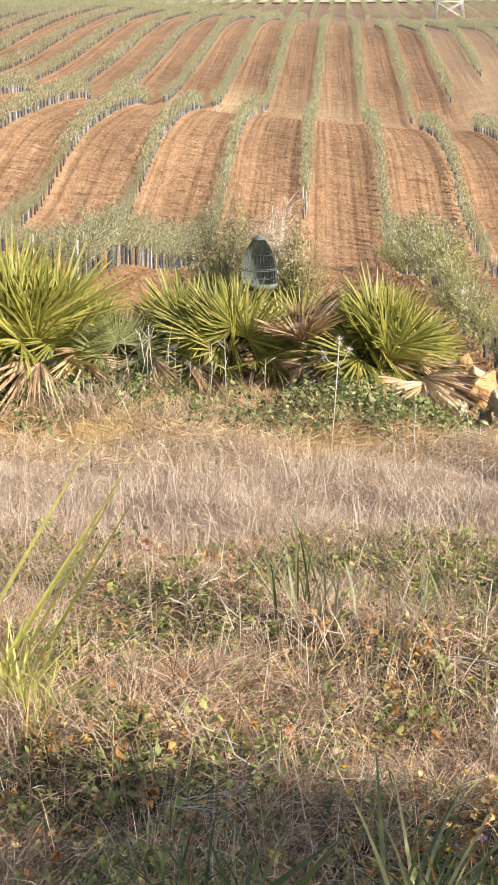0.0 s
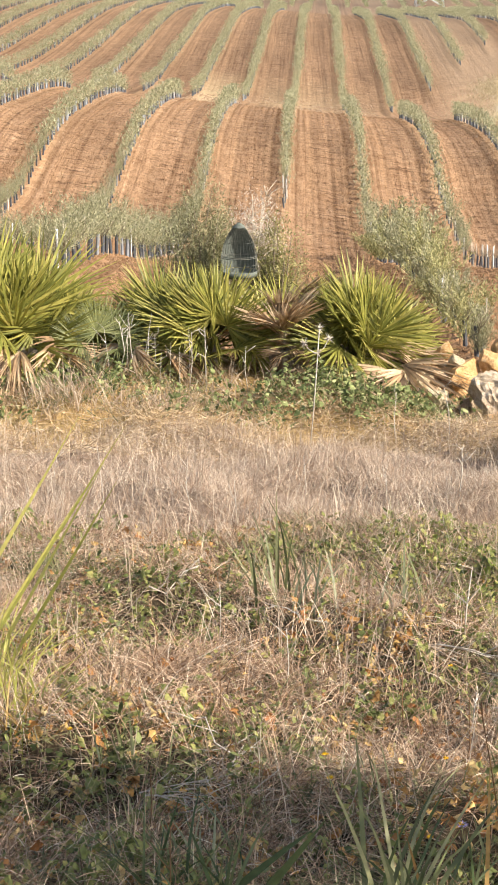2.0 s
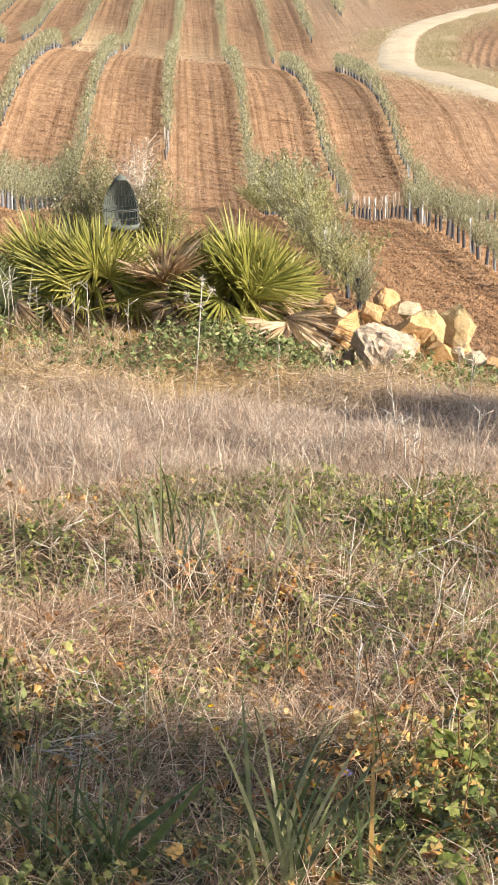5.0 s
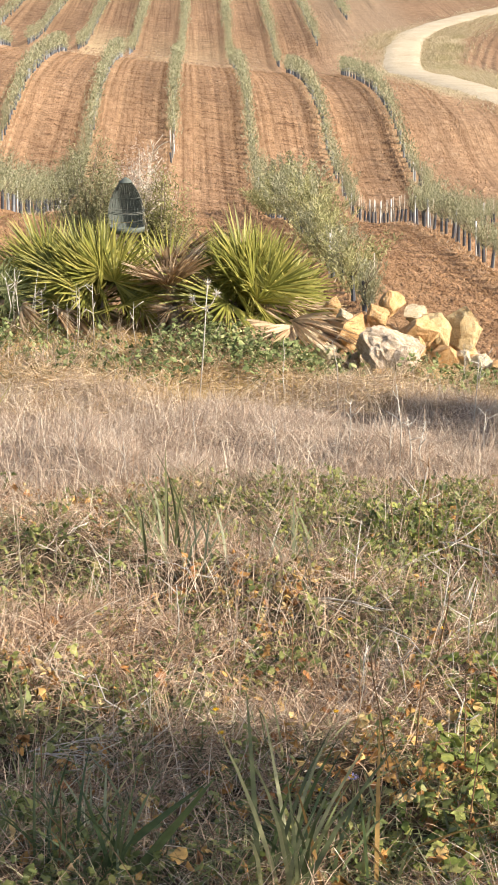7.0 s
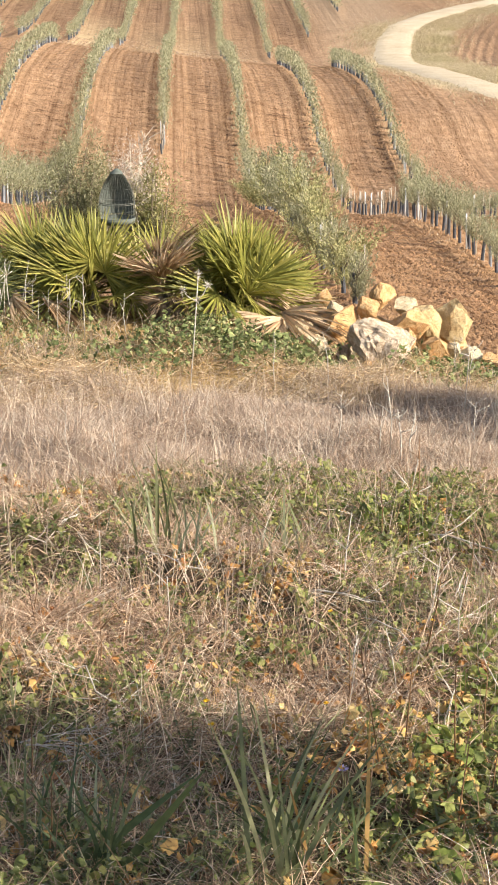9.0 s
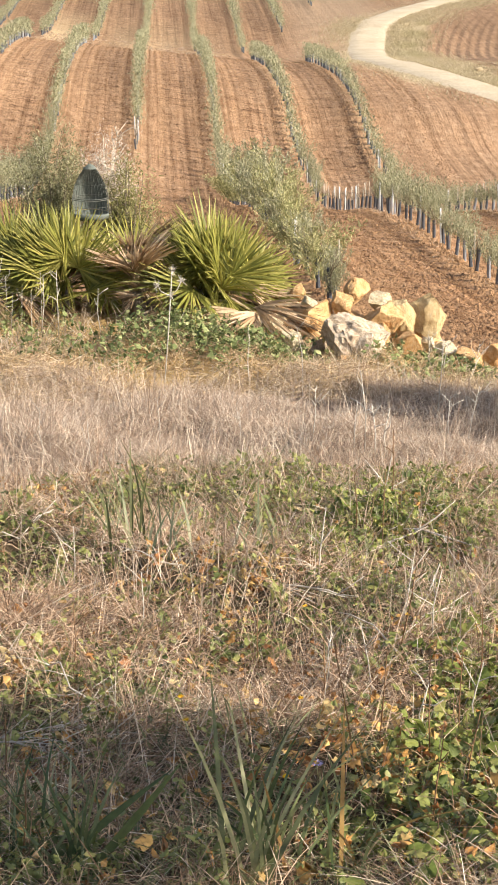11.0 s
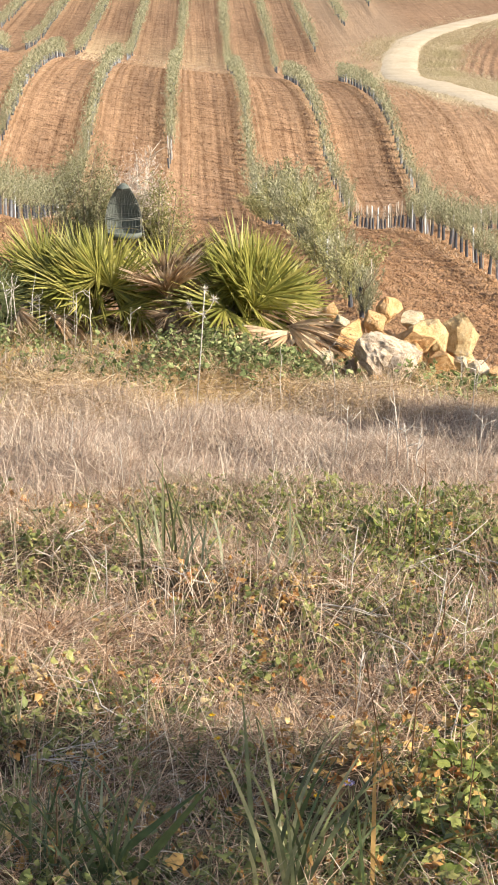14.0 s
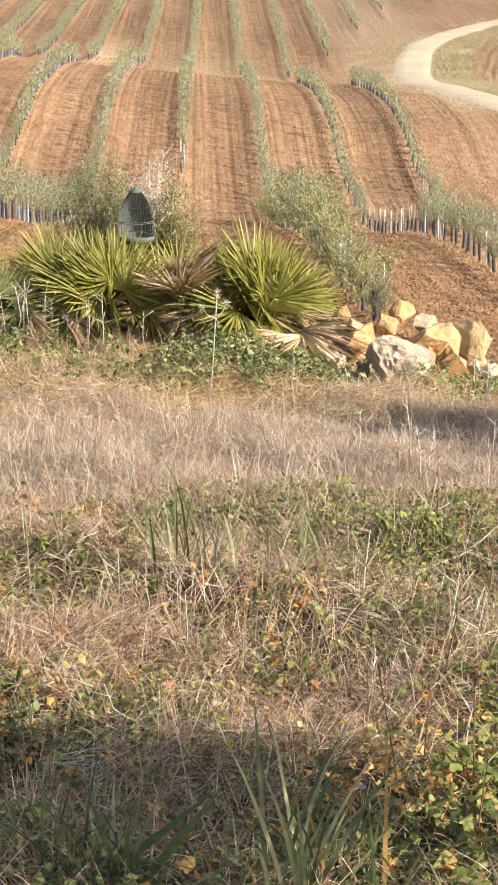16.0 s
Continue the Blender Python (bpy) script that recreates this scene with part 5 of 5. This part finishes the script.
def twig(x, y, length, turn, rise, seed, label, n=6, r0=0.005, height=0.06):
    """A dead twig lying on the straw, with side shoots."""
    r = np.random.default_rng(seed)
    d = np.array([math.cos(turn), math.sin(turn), rise])
    pts = [d * length * u + np.array([0, 0, height]) + r.normal(0, 0.025, 3) for u in (0, 0.35, 0.7, 1)]
    ob = new("dead_twig")
    ob.location = on_ground(x, y, -0.03)
    stem = part("stem", tube_along(pts, (r0, r0 * 0.85, r0 * 0.65, r0 * 0.3)), TWIG, ob)
    for i in range(n):
        p = pts[i % 3] * 0.5 + pts[i % 3 + 1] * 0.5
        t = p + (d + r.normal(0, 0.7, 3)) * length * r.uniform(0.15, 0.35)
        t[2] = max(t[2], 0.03)
        part("side_shoot", tube_along([p, (p + t) / 2 + r.normal(0, 0.008, 3), t], (r0 * 0.55, r0 * 0.45, r0 * 0.25)), TWIG, stem)
    return tagged(ob, label, "twig", "dead twigs")


for i, (x, y, ln, tn, rise, n, r0) in enumerate([(1.05, 7.1, 0.45, -0.9, 0.1, 7, 0.008), (1.15, 8.3, 0.6, -0.8, 0.08, 5, 0.006), (0.85, 8.0, 0.5, 0.35, 0.12, 5, 0.006), (1.55, 8.5, 0.6, 2.4, 0.1, 5, 0.008), (1.0, 8.9, 0.55, -0.9, 0.1, 4, 0.008), (-0.55, 5.45, 0.34, 0.1, 0.1, 8, 0.0025), (-0.5, 5.35, 0.3, -0.25, 0.1, 8, 0.0025), (-0.5, 5.4, 0.3, 0.4, 0.15, 9, 0.003), (-0.42, 5.3, 0.34, 0.1, 0.15, 9, 0.003), (-0.35, 5.5, 0.3, 0.8, 0.15, 8, 0.003), (0.5, 7.3, 0.4, -0.6, 0.05, 6, 0.005), (0.9, 9.1, 0.5, -0.8, 0.02, 4, 0.006), (1.4, 9.0, 0.6, -0.7, 0.03, 5, 0.006), (0.62, 8.6, 0.55, -0.9, 0.05, 5, 0.005), (0.75, 6.4, 0.5, 0.5, 0.15, 5, 0.004), (1.0, 6.0, 0.4, 2.0, 0.2, 5, 0.004), (0.1, 7.6, 0.3, 2.4, 0.15, 5, 0.004), (-0.7, 8.2, 0.34, 0.9, 0.15, 5, 0.004), (-0.2, 5.7, 0.3, 2.2, 0.2, 6, 0.003)]):
    twig(x, y, ln, tn, rise, 500 + i, "bleached dead twig lying in the straw", n, r0, 0.13 if r0 < 0.003 else 0.07)


def flower(x, y, h, seed):
    f = new("yellow_flower")
    f.location = on_ground(x, y)
    part("stem", tube_along([(0, 0, -0.02), (0.005, 0, h * 0.6), (0.0, 0.0, h)], 0.0015), GREEN, f)
    a = np.linspace(0, 6.28, 13)[:-1]
    way = np.stack([np.cos(a), np.sin(a) - 0.35, np.full(12, 0.35)], 1)
    part("petals", ribbons(np.repeat([[0, 0, h]], 12, 0), way, 0.011, 0.006, (0, 0, 0), (0.5, 1, 0.5)), PETAL, f)
    return tagged(f, "small yellow flower on a thin green stem", "flower", "yellow flowers")


for i, (x, y) in enumerate([(-0.8, 5.87), (0.1, 5.28), (0.09, 5.49), (0.48, 5.44), (0.38, 4.78), (0.97, 6.42), (0.75, 4.41), (0.62, 6.9)]):
    flower(x, y, 0.1 + 0.01 * (i % 3), i)
aster = flower(0.48, 4.88, 0.1, 9)
a = np.linspace(0, 6.28, 15)[:-1]
part("ray_petals", ribbons(np.repeat([[0, 0, 0.1]], 14, 0), np.stack([np.cos(a), np.sin(a) - 0.3, np.full(14, 0.2)], 1), 0.021, 0.006, (0, 0, -0.1), (0.6, 1, 0.5)), LILAC, aster, "pale lilac ray petals")
tagged(aster, "small lilac daisy with a yellow centre", "flower", "yellow flowers")

# unseen young olives, added beside the view to throw shade over the margin
def unseen_olive(x, y, height, low, leaves, width, seed):
    t = new("olive_tree")
    t.location = on_ground(x, y)
    me = fast_mesh("trunk", *limbs(seed, height, low))
    part("trunk", me, BARK, t)
    part("crown", fast_mesh("crown", *crown(seed, leaves, 0.17, height, low, width)), OLIVE_DARK, t)
    return tagged(t, "unseen young olive tree, added to shade the grassy margin", "olive tree")


unseen_olive(4.45, 11.1, 2.0, 0.9, 1000, 0.9, 8)
unseen_olive(4.9, 10.7, 1.8, 0.7, 900, 0.8, 10)
unseen_olive(4.9, 9.9, 1.6, 0.7, 500, 0.7, 17)
unseen_olive(2.3, 3.35, 2.1, 1.2, 400, 0.85, 9)
unseen_olive(2.7, 3.75, 2.1, 1.25, 260, 0.8, 15)
unseen_olive(2.15, 3.85, 2.0, 1.2, 330, 0.7, 16)
unseen_olive(2.4, 2.85, 2.1, 1.2, 220, 0.9, 11)


# ---- dry grass on verges and brows of the far fields ----
def tufts_at(x, y, size, mat, name, label, thin=0.25):
    n = len(x)
    a = rng.uniform(0, 6.28, n)
    way = np.stack([0.6 * np.cos(a), 0.6 * np.sin(a), np.ones(n)], 1)
    return tagged(part(name, ribbons(np.stack([x, y, ground_z(x, y) - 0.02], 1), way, size * rng.uniform(0.5, 1.3, n), size * thin, (0, 0, -0.2), (1.0, 0.8, 0.1)), mat), label, "grass", kind="stuff")


n = 34000
bx, by = rng.uniform(-9, 6.5, n), rng.normal(147, 6.0, n)
ok = (patchy(bx, by, 31, 1.1) > np.where((bx < -4.6) & (bx > -8.2), 0.2, 0.7)) & (by > 138)
tufts_at(bx[ok], by[ok], 0.10, STRAW, "brow_dry_grass", "pale dry grass on the brow of the field")
n = 190000
vy = rng.uniform(96, 200, n)
vx = np.interp(vy, [96, 105, 114, 126, 142, 158, 169, 178, 189, 204], [31, 21.5, 18.6, 17.3, 17.6, 18.8, 20.4, 24, 30, 42])
vx = vx + np.where(rng.random(n) < 0.03, -1, 1) * (1.6 + np.abs(rng.normal(0, 1.9, n)))
ok = rng.random(n) < 0.25 + 0.75 * patchy(vx, vy, 33, 0.6)
tufts_at(vx[ok], vy[ok], 0.24, VERGE, "verge_dry_grass", "dry grass along the dirt track", 0.12)
# pale dry growth and a stone beside the track
n = 4000
tx, ty = rng.normal(18.3, 1.3, n), rng.normal(168.5, 2.6, n)
ty = ty + 1.6 * (tx - 18.3)
tufts_at(tx, ty, 0.3, VERGE, "pale_dry_scrub", "pale dry scrub beside the dirt track", 0.1)
n = 6000
ty = rng.uniform(148, 172, n)
tx = np.interp(ty, [148, 158, 166, 172], [21.3, 22.3, 24.2, 27.0]) + rng.normal(0, 0.9, n)
ok = patchy(tx, ty, 37, 0.8) > 0.45
tufts_at(tx[ok], ty[ok], 0.3, GREEN_VERGE, "green_verge_grass", "yellow-green grass in the bend of the dirt track", 0.1)
stone(21.82, 120.07, float(ground_z(21.82, 120.07)) + 0.12, 0.3, 0.25, 0.2, CREAM, 40, "pale stone on the dry verge of the track")
# dry grass along the foot of each olive row
n = 30000
k = rng.integers(-6, 4, n)
wy = rng.uniform(36, 136, n)
wx = row_x(0, wy) + 4.0 * k + rng.normal(0, 0.22, n)
ok = patchy(wx, wy, 35, 0.8) > 0.3
tufts_at(wx[ok], wy[ok], 0.16, STRAW, "row_dry_grass", "dry grass and litter along the olive rows", 0.09)
# clods on the nearest ploughed ground
n = 70000
cy = 24 + 50 * rng.random(n) ** 1.3
cx = rng.uniform(-0.19 * cy, 0.21 * cy)
cs = rng.uniform(0.014, 0.042, n) * np.where(rng.random(n) < 0.1, 1.9, 1.0)
cube = np.array([[sx, sy, sz] for sz in (-0.6, 0.5) for sx, sy in ((-1, -1), (1, -1), (1, 1), (-1, 1))], float)
cv = cube[None] * np.where(cube[:, 2:] > 0, [0.55, 0.55, 0.8], 1.0)[None] * cs[:, None, None] * rng.uniform(0.55, 1.25, (n, 8, 3)) + np.stack([cx, cy, ground_z(cx, cy) + 0.01], 1)[:, None]
cq = np.array([[0, 1, 5, 4], [1, 2, 6, 5], [2, 3, 7, 6], [3, 0, 4, 7], [4, 5, 6, 7]])
far_n = 60000
fy = rng.uniform(70, 136, far_n)
fx = rng.uniform(-0.185 * fy, 0.21 * fy)
fa = (fx - row_x(0, fy)) % 4.0
fok = ((fa > 0.45) & (fa < 3.75)) & (fx < 16)
fx, fy = fx[fok], fy[fok]
far_n = len(fx)
fs = rng.uniform(0.015, 0.05, far_n) * np.where(fa[fok] > 3.1, 1.7, 1.0)
fv = cube[None] * np.where(cube[:, 2:] > 0, [0.55, 0.55, 0.8], 1.0)[None] * fs[:, None, None] * rng.uniform(0.55, 1.25, (far_n, 8, 3)) + np.stack([fx, fy, ground_z(fx, fy) + 0.012], 1)[:, None]
n, cv = n + far_n, np.concatenate([cv, fv])
tagged(part("soil_clods", (cv, cq[None] + 8 * np.arange(n)[:, None, None]), SOIL), "clods of turned red-brown soil", "soil", kind="stuff")
